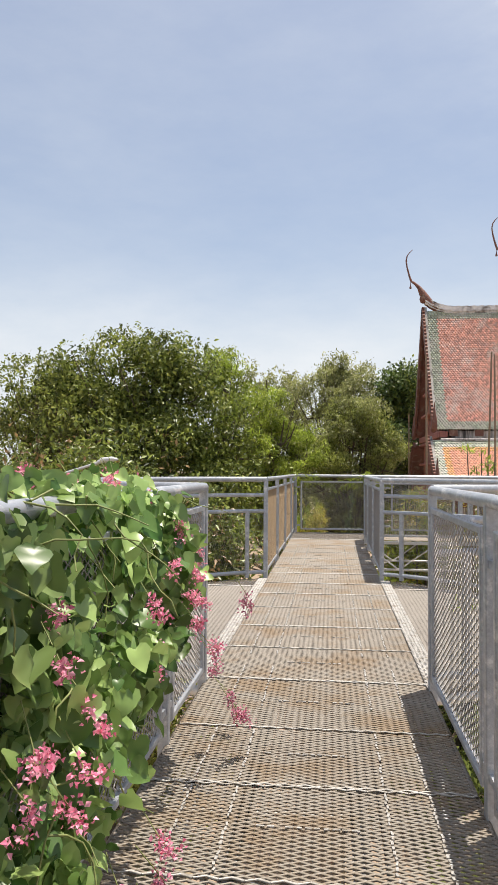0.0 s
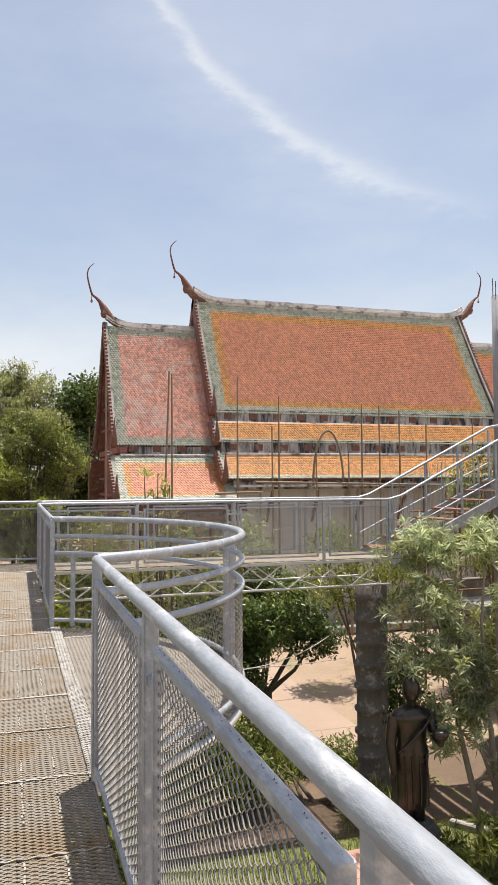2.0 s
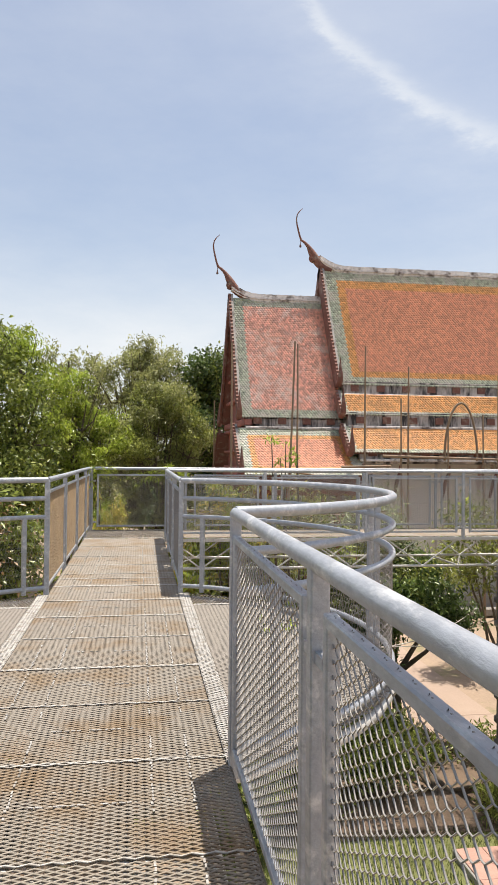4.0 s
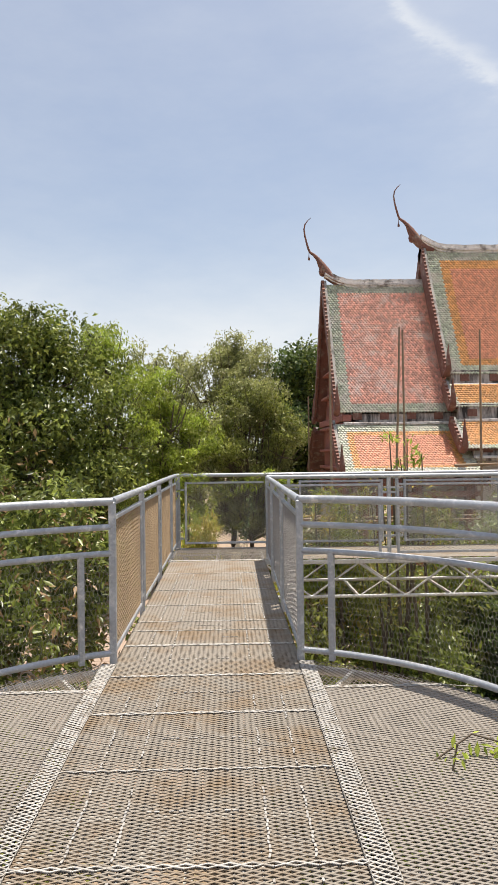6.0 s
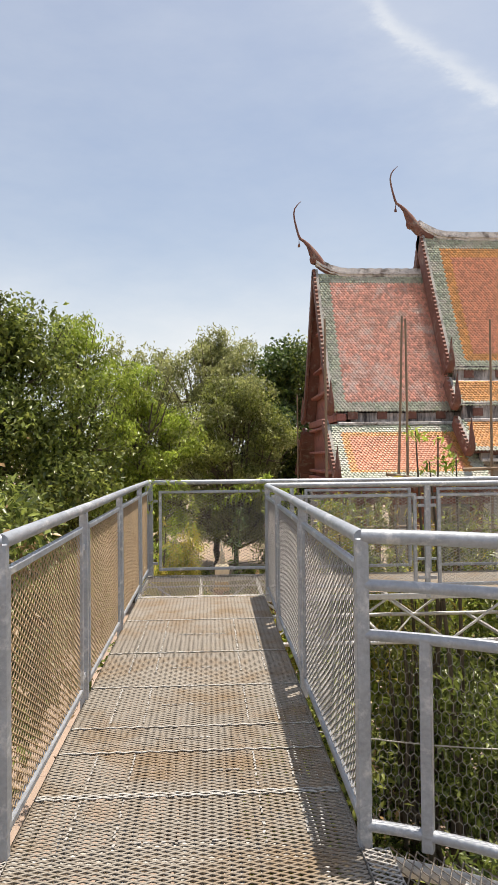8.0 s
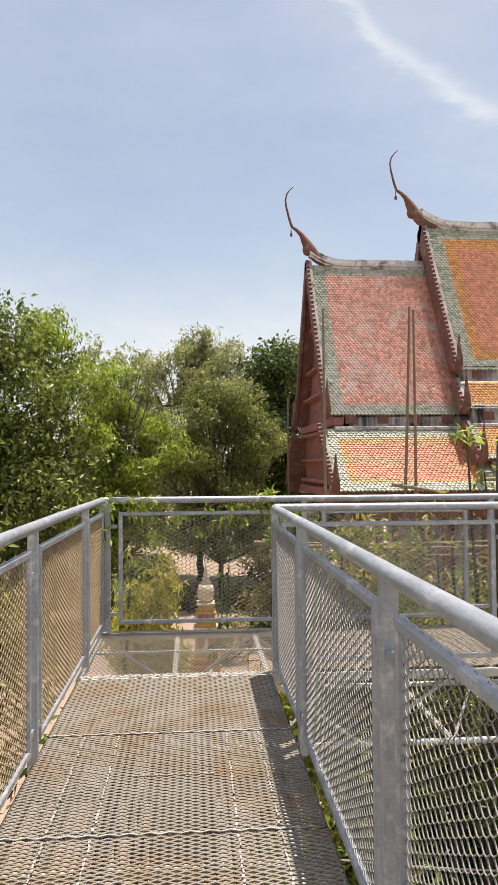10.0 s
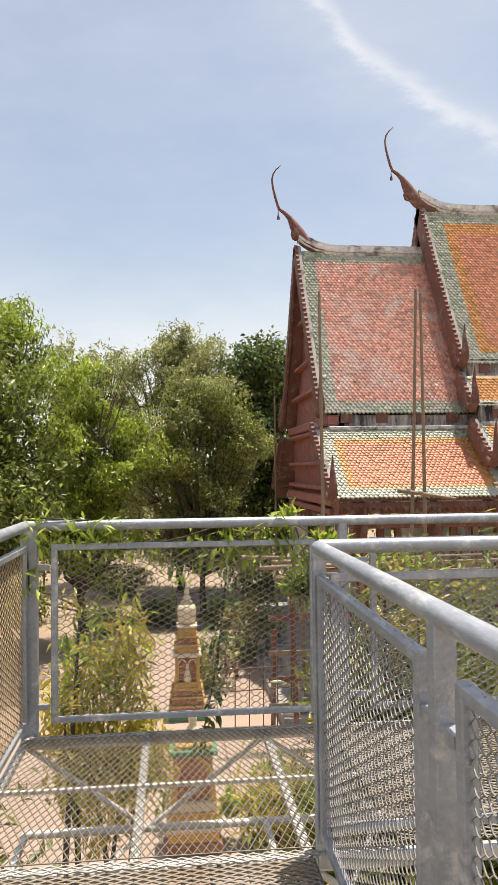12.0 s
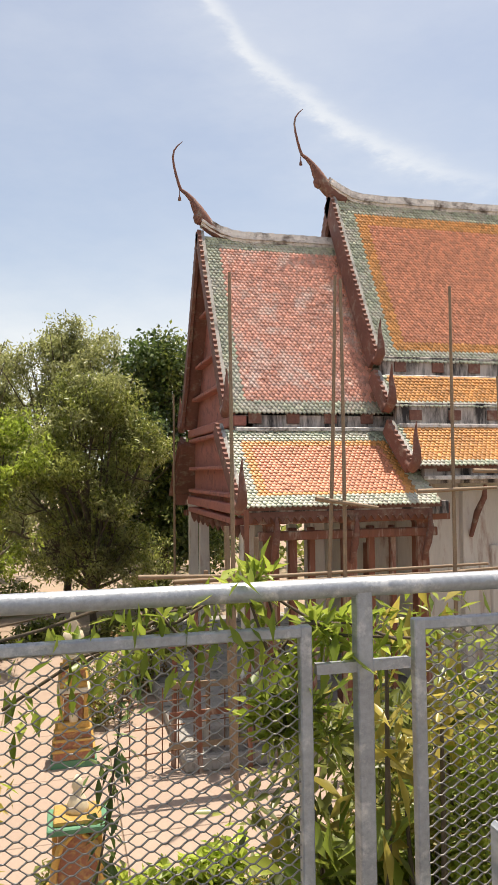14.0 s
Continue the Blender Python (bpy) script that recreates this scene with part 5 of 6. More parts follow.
def whorled_tree(label, x, y, tiers, count, seed):
    """A leaning many-stemmed tree: crooked limbs to each tier, leaves in whorls."""
    r = random.Random(seed)
    root = thing("tree", label, "tree")
    for a, (dx, dy) in enumerate(((0, 0), (-0.18, 0.12), (0.14, 0.1))):
        g = Geo()
        p0 = Vector((x + dx, y + dy, GROUND - 0.05))
        knee = Vector((x + dx * 2.5 - 0.1, y + dy * 2, -2.6))
        g.tube([p0, p0.lerp(knee, 0.5) + Vector((r.uniform(-0.12, 0.12), 0, 0)), knee], [0.075, 0.055, 0.045], 8)
        for l in tiers[a::3]:
            e = Vector(l[:3])
            base = knee if e.z > -2.4 else p0.lerp(knee, 0.55)
            m = base.lerp(e, 0.55) + Vector((r.uniform(-0.2, 0.2), r.uniform(-0.2, 0.2), r.uniform(-0.05, 0.15)))
            g.tube([base, m, e], [0.036, 0.026, 0.013], 6)
            for k in range(5):
                q = Vector((e.x + r.uniform(-0.8, 0.8) * l[3], e.y + r.uniform(-0.8, 0.8) * l[4], e.z + r.uniform(-0.3, 0.8) * l[5]))
                g.tube([m.lerp(e, 0.7), m.lerp(q, 0.7), q], [0.013, 0.009, 0.005], 5)
        part("trunk", g, OLEANDER_BARK, root)
    part("crown", rosette_mesh("crown", tiers, count, 14, 0.175, LEAF_OLEANDER, seed), LEAF_OLEANDER, root)
    part("crown", rosette_mesh("crown", tiers, count // 3, 13, 0.16, LEAF_GREY, seed + 7), LEAF_GREY, root)


whorled_tree("open shrubby tree with whorls of long narrow olive leaves", 7.8, 10.5, [
    (7.78, 10.63, 0.42, 0.48, 0.42, 0.33), (6.83, 11.30, 0.30, 0.52, 0.42, 0.34), (7.32, 11.0, 0.12, 0.38, 0.35, 0.30), (6.73, 10.99, -0.59, 0.48, 0.42, 0.34), (7.56, 11.1, -0.92, 0.45, 0.4, 0.42),
    (8.30, 10.7, -0.55, 0.30, 0.3, 0.25), (6.60, 10.8, -1.43, 0.50, 0.4, 0.36), (7.45, 10.54, -1.74, 0.62, 0.5, 0.42), (8.42, 10.26, -1.80, 0.62, 0.5, 0.40), (7.02, 10.57, -2.50, 0.50, 0.42, 0.40),
    (7.98, 9.85, -3.04, 0.48, 0.4, 0.27), (8.50, 9.6, -3.20, 0.38, 0.35, 0.25), (8.06, 9.82, -3.58, 0.30, 0.3, 0.2)], 900, 307)
part("foliage", rosette_mesh("foliage", [(6.95, 9.95, -4.2, 0.5, 0.45, 0.3), (7.45, 9.75, -4.05, 0.38, 0.35, 0.3)], 190, 14, 0.19, LEAF_SHRUB, 308),
     LEAF_SHRUB, thing("shrub", "low shrub with long narrow leaves beside the statue base", "shrub"))
# dark leaves added to thicken the painted shade on the patch below
bush("low dark ground cover added to deepen the shade below the cross walkway", [(4.6, 14.3, -4.35, 0.7, 0.5, 0.35), (5.6, 14.6, -4.4, 0.6, 0.5, 0.3), (6.9, 14.4, -4.35, 0.6, 0.5, 0.4)], 3600, 0.13, LEAF_DARK, 334, 0.3, stems=3)
bush("bright yellow-green shrub on the lawn", [(7.0, 6.7, -3.9, 0.55, 0.5, 0.6), (7.4, 6.9, -3.2, 0.35, 0.35, 0.5)], 2600, 0.15, LEAF_BRIGHT, 309, 0.40, extra=(LEAF_YELLOW, 700, 0.13))
bush("spiky dark shrub at the foot of the small tree", [(5.2, 14.3, -4.2, 0.6, 0.6, 0.4), (6.2, 12.2, -4.3, 0.5, 0.5, 0.3)], 2200, 0.22, LEAF_SHRUB, 310, 0.12, -0.4)
bush("dense green shrub filling the garden below the walkway", [(2.4, 17.2, -2.6, 1.1, 1.0, 1.3), (4.0, 18.4, -2.3, 1.2, 1.0, 1.4)], 5500, 0.18, LEAF_SHRUB, 324, 0.35, extra=(LEAF_DRY, 700, 0.15))
bush("green shrub in front of the temple wall", [(9.4, 20.5, -1.2, 1.0, 0.9, 1.5), (11.6, 21.0, -1.6, 1.1, 0.9, 1.4)], 4200, 0.18, LEAF_SHRUB, 325, 0.3, extra=(LEAF_BRIGHT, 900, 0.16))
bush("dark shrub beside the lawn edge", [(3.0, 12.6, -3.6, 0.8, 0.7, 0.9), (4.4, 13.2, -3.7, 0.7, 0.7, 0.8), (1.8, 11.8, -3.9, 0.7, 0.7, 0.7)], 5500, 0.13, LEAF_DARK, 326, 0.35, extra=(LEAF_SHRUB, 1500, 0.13))
bush("dark glossy shrub around the stained column", [(7.8, 13.6, -3.0, 0.7, 0.7, 1.1)], 2400, 0.15, LEAF_DEEP, 327, 0.35, extra=(LEAF_SHRUB, 1200, 0.14))
bush("low garden shrubs at the back of the court", [(-6.2, 40.5, -3.6, 1.6, 1.2, 1.0), (-2.4, 46.0, -3.9, 1.5, 1.0, 0.7), (4.2, 44.0, -3.8, 1.6, 1.2, 0.8), (-9.5, 38.5, -3.0, 1.7, 1.2, 1.6)], 7000, 0.22, LEAF_SHRUB, 328, 0.4, extra=(LEAF_DARK, 3000, 0.2))
# left of the walkway
bush("dark leafy shrub beside the walkway, touched with dry leaves", [(-3.4, 13.0, -1.2, 1.3, 1.2, 1.5), (-4.6, 14.6, -0.4, 1.4, 1.2, 1.5), (-2.6, 15.6, -1.0, 1.2, 1.1, 1.5)], 13000, 0.17, LEAF_DARK, 311, 0.4, extra=(LEAF_DRY, 1800, 0.15))
bush("dense shrub under the round platform edge", [(-3.6, 9.8, -2.2, 1.2, 1.1, 1.4), (-4.6, 11.4, -1.5, 1.2, 1.1, 1.5), (-2.6, 11.0, -2.8, 1.0, 1.0, 1.2)], 11000, 0.16, LEAF_SHRUB, 312, 0.4, extra=(LEAF_DRY, 1500, 0.15))
bush("tall dark shrub crowding the walkway railing", [(-6.2, 17.5, 0.1, 1.8, 1.5, 2.0), (-4.3, 18.5, -0.4, 1.5, 1.3, 1.8), (-8.2, 19.0, -0.2, 1.9, 1.6, 2.0)], 16000, 0.20, LEAF_DARK, 313, 0.4, extra=(LEAF_DRY, 1800, 0.18))
bush("mixed green shrub in front of the tree line", [(-5.6, 23.5, -1.6, 1.3, 1.2, 1.4), (-7.4, 25.0, -0.8, 1.7, 1.4, 1.8)], 9000, 0.20, LEAF_SHRUB, 314, 0.4, extra=(LEAF_DARK, 4000, 0.2))
bush("yellowing bamboo-like shrub behind the end railing", [(-0.36, 15.0, 0.22, 0.34, 0.3, 0.38), (-0.42, 15.0, -0.25, 0.36, 0.3, 0.5), (-0.30, 15.0, -0.7, 0.34, 0.3, 0.4), (-0.05, 15.0, -0.55, 0.16, 0.2, 0.25)], 3600, 0.10, LEAF_YELLOW, 315, 0.22, 0.6, -0.6, extra=(LEAF_BRIGHT, 1100, 0.10))
bush("bright shrub with long lance-shaped leaves behind the railing", [(1.72, 14.9, 0.30, 0.32, 0.3, 0.5), (1.70, 15.0, -0.5, 0.36, 0.35, 0.6), (2.0, 15.0, -0.1, 0.36, 0.35, 0.7)], 2600, 0.115, LEAF_BRIGHT, 316, 0.24, 0.15, -0.6, extra=(LEAF_YELLOW, 260, 0.2))
bush("fine-leaved green shrub against the cross walkway railing", [(2.5, 14.7, 0.25, 0.55, 0.35, 0.65), (3.3, 14.8, 0.15, 0.5, 0.35, 0.6), (2.6, 14.8, -0.7, 0.7, 0.4, 0.8)], 4200, 0.12, LEAF_SHRUB, 317, 0.2, 0.2, extra=(LEAF_YELLOW, 700, 0.12))
bush("bright broad-leaved shrub beside the end railing", [(1.45, 15.1, -0.35, 0.28, 0.3, 0.45), (1.55, 15.2, -1.0, 0.4, 0.4, 0.6), (1.9, 15.4, -1.7, 0.6, 0.4, 0.6)], 620, 0.22, LEAF_BRIGHT, 331, 0.36, 0.3, extra=(LEAF_YELLOW, 160, 0.2))
bush("broad-leaved green shrub in the paved court", [(1.15, 21.9, -4.15, 0.4, 0.4, 0.4), (1.7, 21.8, -4.1, 0.45, 0.4, 0.42), (2.3, 22.0, -4.05, 0.45, 0.4, 0.5)], 900, 0.2, LEAF_BRIGHT, 318, 0.6)
bush("spiky yellow-green shrub beside the railing foot", [(0.92, 15.5, -1.15, 0.30, 0.28, 0.32), (1.15, 15.6, -1.5, 0.3, 0.3, 0.3)], 900, 0.17, LEAF_YELLOW, 332, 0.12, -0.3, extra=(LEAF_BRIGHT, 500, 0.16))
bush("flowering red-tinged shrub beside the shrine", [(1.2, 30.5, -3.9, 0.7, 0.6, 0.7), (2.6, 33.0, -3.6, 0.9, 0.8, 1.0)], 2600, 0.16, LEAF_SHRUB, 319, 0.4, extra=(LEAF_DRY, 800, 0.16))
bush("low garden shrubs beyond the paving", [(-2.2, 38.0, -4.2, 0.9, 0.6, 0.5), (-0.4, 39.5, -4.2, 1.0, 0.6, 0.5), (2.2, 38.5, -4.15, 0.9, 0.7, 0.6)], 3600, 0.2, LEAF_SHRUB, 320, 0.4)
bush("leggy green sapling rising behind the cross walkway railing", [(2.70, 14.5, 1.63, 0.13, 0.12, 0.06), (2.95, 14.4, 1.60, 0.10, 0.1, 0.05), (3.15, 14.5, 1.30, 0.14, 0.12, 0.16), (2.85, 14.5, 1.22, 0.08, 0.08, 0.08)], 120, 0.11, LEAF_BRIGHT, 321, 0.35, stems=4, gap=-9)
bush("green shrub growing up behind the concrete platform", [(13.4, 19.6, 1.2, 0.9, 0.7, 1.1), (15.4, 19.4, 1.0, 1.0, 0.7, 1.2), (14.4, 19.6, -0.4, 1.2, 0.8, 1.2)], 4200, 0.17, LEAF_SHRUB, 322, 0.35)
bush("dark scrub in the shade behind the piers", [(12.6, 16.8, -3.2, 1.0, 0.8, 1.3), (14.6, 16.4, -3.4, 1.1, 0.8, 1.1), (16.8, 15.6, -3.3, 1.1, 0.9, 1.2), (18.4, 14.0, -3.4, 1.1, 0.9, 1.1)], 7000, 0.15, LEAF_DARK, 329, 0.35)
bush("dark shrub beside the small dark tree", [(4.3, 17.5, -2.6, 0.8, 0.7, 0.9)], 2200, 0.15, LEAF_DARK, 323, 0.4)


def creeper(label, path, leaves, size, seed, material=LEAF_BRIGHT, droop=0.7):
    """A thin twig along a rail with hanging leaves."""
    root = thing("creeper", label, "vine", "creepers on the railings")
    part("twig", Geo().tube(path, 0.005, 5), BARK, root)
    r = np.random.default_rng(seed)
    P = np.array(path)
    k = r.integers(0, len(P) - 1, leaves)
    f = r.uniform(0, 1, (leaves, 1))
    p = P[k] * (1 - f) + P[k + 1] * f + r.normal(0, 0.035, (leaves, 3)) - np.array([0, 0, 0.03])
    v, fa = leaf_arrays(p, size * 0.70, seed + 1, 0.30, droop)
    part("leaves", array_mesh("leaves", v, fa, material), material, root)


creeper("green creeper hanging over the end rail corner", [(-0.60, 13.80, 0.75), (-0.63, 13.85, 1.06), (-0.55, 13.83, 1.12), (-0.30, 13.84, 1.10), (-0.15, 13.86, 1.08)], 190, 0.10, 401)
creeper("green creeper along the end rail", [(-0.45, 13.9, 1.00), (-0.1, 13.88, 0.94), (0.2, 13.9, 1.0), (0.45, 13.88, 1.08), (0.6, 13.9, 0.9)], 120, 0.10, 402)
creeper("hanging leafy twig on the end railing", [(0.10, 13.92, 0.80), (0.30, 13.92, 0.92), (0.55, 13.9, 1.0), (0.72, 13.88, 1.10), (0.78, 13.86, 0.92)], 120, 0.12, 403)
creeper("leafy twig beside the railing post", [(0.80, 13.93, 0.86), (0.9, 13.92, 0.97), (1.05, 13.92, 0.96), (1.2, 13.92, 0.90)], 50, 0.13, 404)
creeper("drooping twig with dark narrow leaves", [(0.50, 14.9, 0.75), (0.46, 15.0, 0.3), (0.40, 15.0, -0.1), (0.30, 15.0, -0.55)], 110, 0.15, 405, LEAF_DEEP)
creeper("small green seedling growing through the deck", [(1.10, 5.95, -0.05), (1.14, 5.98, 0.10)], 14, 0.10, 406)
creeper("small yellow-green seedlings growing through the platform mesh", [(0.98, 6.05, -0.05), (1.25, 6.12, 0.09), (1.45, 6.05, 0.05)], 34, 0.10, 407)

sprig = thing("creeper", "hanging creeper with whorls of narrow green leaves on the end rail", "vine", "creepers on the railings")
part("twig", Geo().tube([(0.30, 13.93, 0.90), (0.53, 13.93, 1.02), (0.80, 13.93, 1.06), (1.00, 13.93, 0.93), (1.25, 13.95, 0.90)], 0.005, 5), BARK, sprig)
part("twig", Geo().tube([(0.80, 13.93, 1.06), (0.86, 13.96, 0.88), (0.92, 13.97, 0.67)], 0.004, 5), BARK, sprig)
whorls = [(0.61, 13.93, 0.97, 0.10, 0.05, 0.07), (0.55, 13.93, 0.86, 0.08, 0.05, 0.06), (0.80, 13.93, 1.07, 0.07, 0.04, 0.03), (1.0, 13.94, 0.92, 0.08, 0.05, 0.06),
          (0.92, 13.97, 0.68, 0.09, 0.06, 0.07), (0.84, 13.97, 0.70, 0.06, 0.05, 0.05), (0.43, 13.93, 0.87, 0.08, 0.04, 0.06), (0.53, 13.93, 1.03, 0.08, 0.04, 0.04)]
part("leaves", rosette_mesh("leaves", whorls, 44, 8, 0.085, LEAF_BRIGHT, 411, 0.26), LEAF_BRIGHT, sprig)
part("leaves", rosette_mesh("leaves", whorls, 40, 8, 0.08, LEAF_SHRUB, 412, 0.26), LEAF_SHRUB, sprig)

# flowering vine on the railing
vine = thing("flowering_vine", "leafy climbing vine with pink flower sprays hanging on the railing", "vine")


def heart_leaf_mesh(points, size, seed):
    """Heart-shaped cupped leaves with a raised midrib."""
    r = np.random.default_rng(seed)
    half = [(0.0, 0.0), (0.22, -0.16), (0.46, -0.08), (0.54, 0.16), (0.42, 0.48), (0.20, 0.78), (0.0, 1.0)]
    shape = half + [(-x, y) for x, y in half[-2:0:-1]]
    sp = np.array(shape)
    k = len(points)
    ax = r.normal(0, 0.45, (k, 3)) + np.array([0.25, -0.10, -0.75])
    ax /= np.linalg.norm(ax, axis=1, keepdims=True)
    nr = r.normal(0, 0.62, (k, 3)) + np.array([0.45, -0.40, 0.80])
    nr -= ax * np.sum(nr * ax, 1, keepdims=True)
    nr /= np.linalg.norm(nr, axis=1, keepdims=True)
    sd = np.cross(ax, nr)
    ln = size * r.uniform(0.45, 1.25, (k, 1, 1))
    cup = r.uniform(-0.15, 0.75, (k, 1))
    u, v = sp[:, 0][None, :, None], sp[:, 1][None, :, None]
    lift = (np.abs(sp[:, 0])[None] * cup + 0.07 * np.sin(sp[:, 1] * 9 + sp[:, 0] * 6 + r.uniform(0, 6, (k, 1))) - 0.22 * (sp[:, 1] ** 2)[None] * r.uniform(-0.3, 1.2, (k, 1)))[:, :, None]
    rim = points[:, None, :] + (sd[:, None] * u + ax[:, None] * v + nr[:, None] * lift) * ln
    mid = points[:, None, :] + (ax[:, None] * np.array([0.12, 0.38, 0.68])[None, :, None] - nr[:, None] * (0.02 + 0.1 * np.array([0.02, 0.14, 0.45])[None, :, None])) * ln
    m = len(shape)
    verts = np.concatenate([rim, mid], 1).reshape(-1, 3)
    a, b, c = m, m + 1, m + 2
    tri = [(0, 1, a), (1, 2, a), (2, b, a), (2, 3, b), (3, 4, b), (4, c, b), (4, 5, c), (5, 6, c), (6, 7, c), (7, 8, c), (8, b, c), (8, 9, b), (9, 10, b), (10, a, b), (10, 11, a), (11, 0, a)]
    base = (np.arange(k) * (m + 3))[:, None, None]
    return array_mesh("leaves", verts, (np.array(tri)[None] + base).reshape(-1, 3), LEAF_VINE)


VINE_LOBES = [(-0.68, 1.35, 1.00, 0.24, 0.5, 0.16), (-0.66, 2.0, 0.97, 0.20, 0.5, 0.17), (-0.78, 1.05, 0.80, 0.24, 0.30, 0.34), (-0.80, 1.25, 0.80, 0.30, 0.45, 0.30), (-0.70, 1.75, 0.66, 0.24, 0.45, 0.42), (-0.66, 2.25, 0.66, 0.20, 0.42, 0.42),
              (-1.0, 1.8, 0.90, 0.30, 0.5, 0.17), (-0.56, 1.30, 0.45, 0.15, 0.40, 0.30), (-0.60, 2.6, 0.75, 0.13, 0.25, 0.30), (-0.60, 1.15, 0.52, 0.17, 0.28, 0.36), (-0.62, 1.0, 0.30, 0.12, 0.2, 0.22),
              (-0.85, 2.45, 1.0, 0.22, 0.35, 0.14), (-0.66, 2.75, 0.98, 0.12, 0.25, 0.12), (-0.63, 1.5, 1.05, 0.10, 0.6, 0.09), (-0.62, 2.2, 1.04, 0.09, 0.45, 0.08), (-0.60, 1.1, 1.04, 0.10, 0.3, 0.08), (-0.60, 0.85, 1.02, 0.12, 0.25, 0.10)]
part("foliage", heart_leaf_mesh(cloud_points(VINE_LOBES, 4700, 601, 0.6, -0.7, 7.0), 0.064, 602), LEAF_VINE, vine, kind="stuff")
part("foliage", heart_leaf_mesh(cloud_points(VINE_LOBES, 700, 603, 0.4, -0.9, 5.0), 0.06, 604), LEAF_VINE, vine, kind="stuff")
r4 = random.Random(4)
g = Geo()
for i in range(64):
    l = VINE_LOBES[i % len(VINE_LOBES)]
    p = Vector((l[0] + r4.uniform(-0.7, 0.7) * l[3], l[1] + r4.uniform(-0.8, 0.8) * l[4], l[2] + r4.uniform(-0.2, 0.9) * l[5]))
    pts = [p]
    d = Vector((r4.uniform(-0.3, 0.8), r4.uniform(-1, 1), r4.uniform(-1.0, 0.2)))
    for k in range(6):
        d += Vector((r4.uniform(-0.7, 0.7), r4.uniform(-0.7, 0.7), r4.uniform(-0.5, 0.2)))
        p = p + d.normalized() * 0.05
        pts.append(p)
    g.tube(pts, [0.0032, 0.003, 0.0028, 0.0025, 0.0022, 0.002, 0.0015], 5)
part("stem_tangle", g, STEM, vine, kind="stuff")
sprays = [(-0.46, 2.55, 0.78), (-0.44, 2.35, 0.62), (-0.40, 2.45, 0.50), (-0.46, 2.15, 0.85), (-0.50, 2.05, 0.60), (-0.42, 2.7, 0.40), (-0.55, 2.6, 0.98), (-0.60, 2.3, 1.14),
          (-0.72, 2.2, 1.17), (-0.80, 2.0, 1.15), (-0.95, 1.9, 1.18), (-1.05, 2.2, 1.20), (-0.62, 2.0, 1.16), (-0.70, 2.5, 1.15), (-0.85, 2.6, 1.17), (-0.48, 2.4, 0.95), (-0.46, 2.3, 0.72), (-0.42, 2.5, 0.66), (-0.46, 1.02, 0.80), (-0.44, 1.08, 0.70), (-0.43, 1.05, 0.60), (-0.47, 0.95, 0.66), (-0.49, 0.90, 0.55), (-0.48, 1.15, 0.86), (-0.45, 1.0, 0.52),
          (-0.40, 1.30, 0.20), (-0.36, 1.42, 0.16), (-0.34, 1.36, 0.10), (-0.44, 1.25, 0.12), (-0.38, 1.5, 0.24), (-0.34, 2.55, 0.28), (-0.32, 2.62, 0.22), (-0.30, 2.95, 0.62), (-0.50, 2.8, 0.85), (-0.46, 1.8, 0.78), (-0.62, 2.8, 0.93)]
allp = []
g = Geo()
for x, y, z in sprays:
    n = r4.randint(3, 6)
    q = Vector((x, y, z))
    pts = [q + Vector((-0.05, 0.02, 0.06))]
    for k in range(n):
        q = q + Vector((r4.uniform(-0.02, 0.03), r4.uniform(-0.03, 0.03), r4.uniform(-0.035, 0.008)))
        pts.append(q)
        for j in range(22):
            allp.append((q.x + r4.gauss(0, 0.011), q.y + r4.gauss(0, 0.013), q.z + r4.gauss(0, 0.011)))
    g.tube(pts, 0.0015, 4)
part("stalk_tangle", g, STEM, vine, kind="stuff")
v, f = leaf_arrays(np.array(allp), 0.014, 700, 0.7, 0.1, 0.4, 0.3)
part("blossom", array_mesh("blossom", v, f, PINK), PINK, vine, "sprays of small pink flowers", "stuff")

# ---- shrines and garden things ----
REDDISH = mat("faded_red_trim", (0.36, 0.15, 0.09), 0.7, 0, 0.3, 20, 4, 0.2, stain=(0.55, 0.36, 0.14), stain_at=0.55)
sh = thing("stupa_shrine", "small gilded stupa shrine with niches on a green base", "shrine")
bx, by = 0.45, 28.3
part("base", Geo().lathe((bx, by, GROUND), [(0.46, 0), (0.46, 0.14)], 4, True), GREEN_PAINT, sh, "green painted base")
for k, (w, z, h, m) in enumerate(((0.42, 0.14, 0.16, REDDISH), (0.44, 0.30, 0.05, GOLD), (0.38, 0.35, 0.15, REDDISH), (0.41, 0.50, 0.05, GOLD), (0.35, 0.55, 0.14, REDDISH), (0.38, 0.69, 0.05, GOLD), (0.32, 0.74, 0.13, GOLD))):
    part("tier", Geo().lathe((bx, by, GROUND), [(w, z), (w, z + h * 0.6), (w * 0.97, z + h)], 4, True), m, sh)
for sx in (-1, 1):
    for sy in (-1, 1):
        part("niche_post", Geo().box((bx + sx * 0.25, by + sy * 0.25, GROUND + 1.17), (0.09, 0.09, 0.6), None, 0.01), GOLD, sh)
    part("niche_arch", Geo().tube([(bx + sx * 0.005 + 0.11 * math.cos(t) + sx * 0.12, by - 0.27, GROUND + 1.22 + 0.18 * math.sin(t)) for t in np.linspace(math.pi, 0, 9)], 0.022, 6), CREAM, sh)
part("niche_core", Geo().box((bx, by, GROUND + 1.16), (0.40, 0.40, 0.58), None, 0.01), REDDISH, sh)
part("niche_figure", Geo().lathe((bx, by - 0.24, GROUND + 0.87), [(0.09, 0), (0.10, 0.08), (0.06, 0.24), (0.035, 0.28), (0.045, 0.34), (0.02, 0.42)], 10), CREAM, sh)
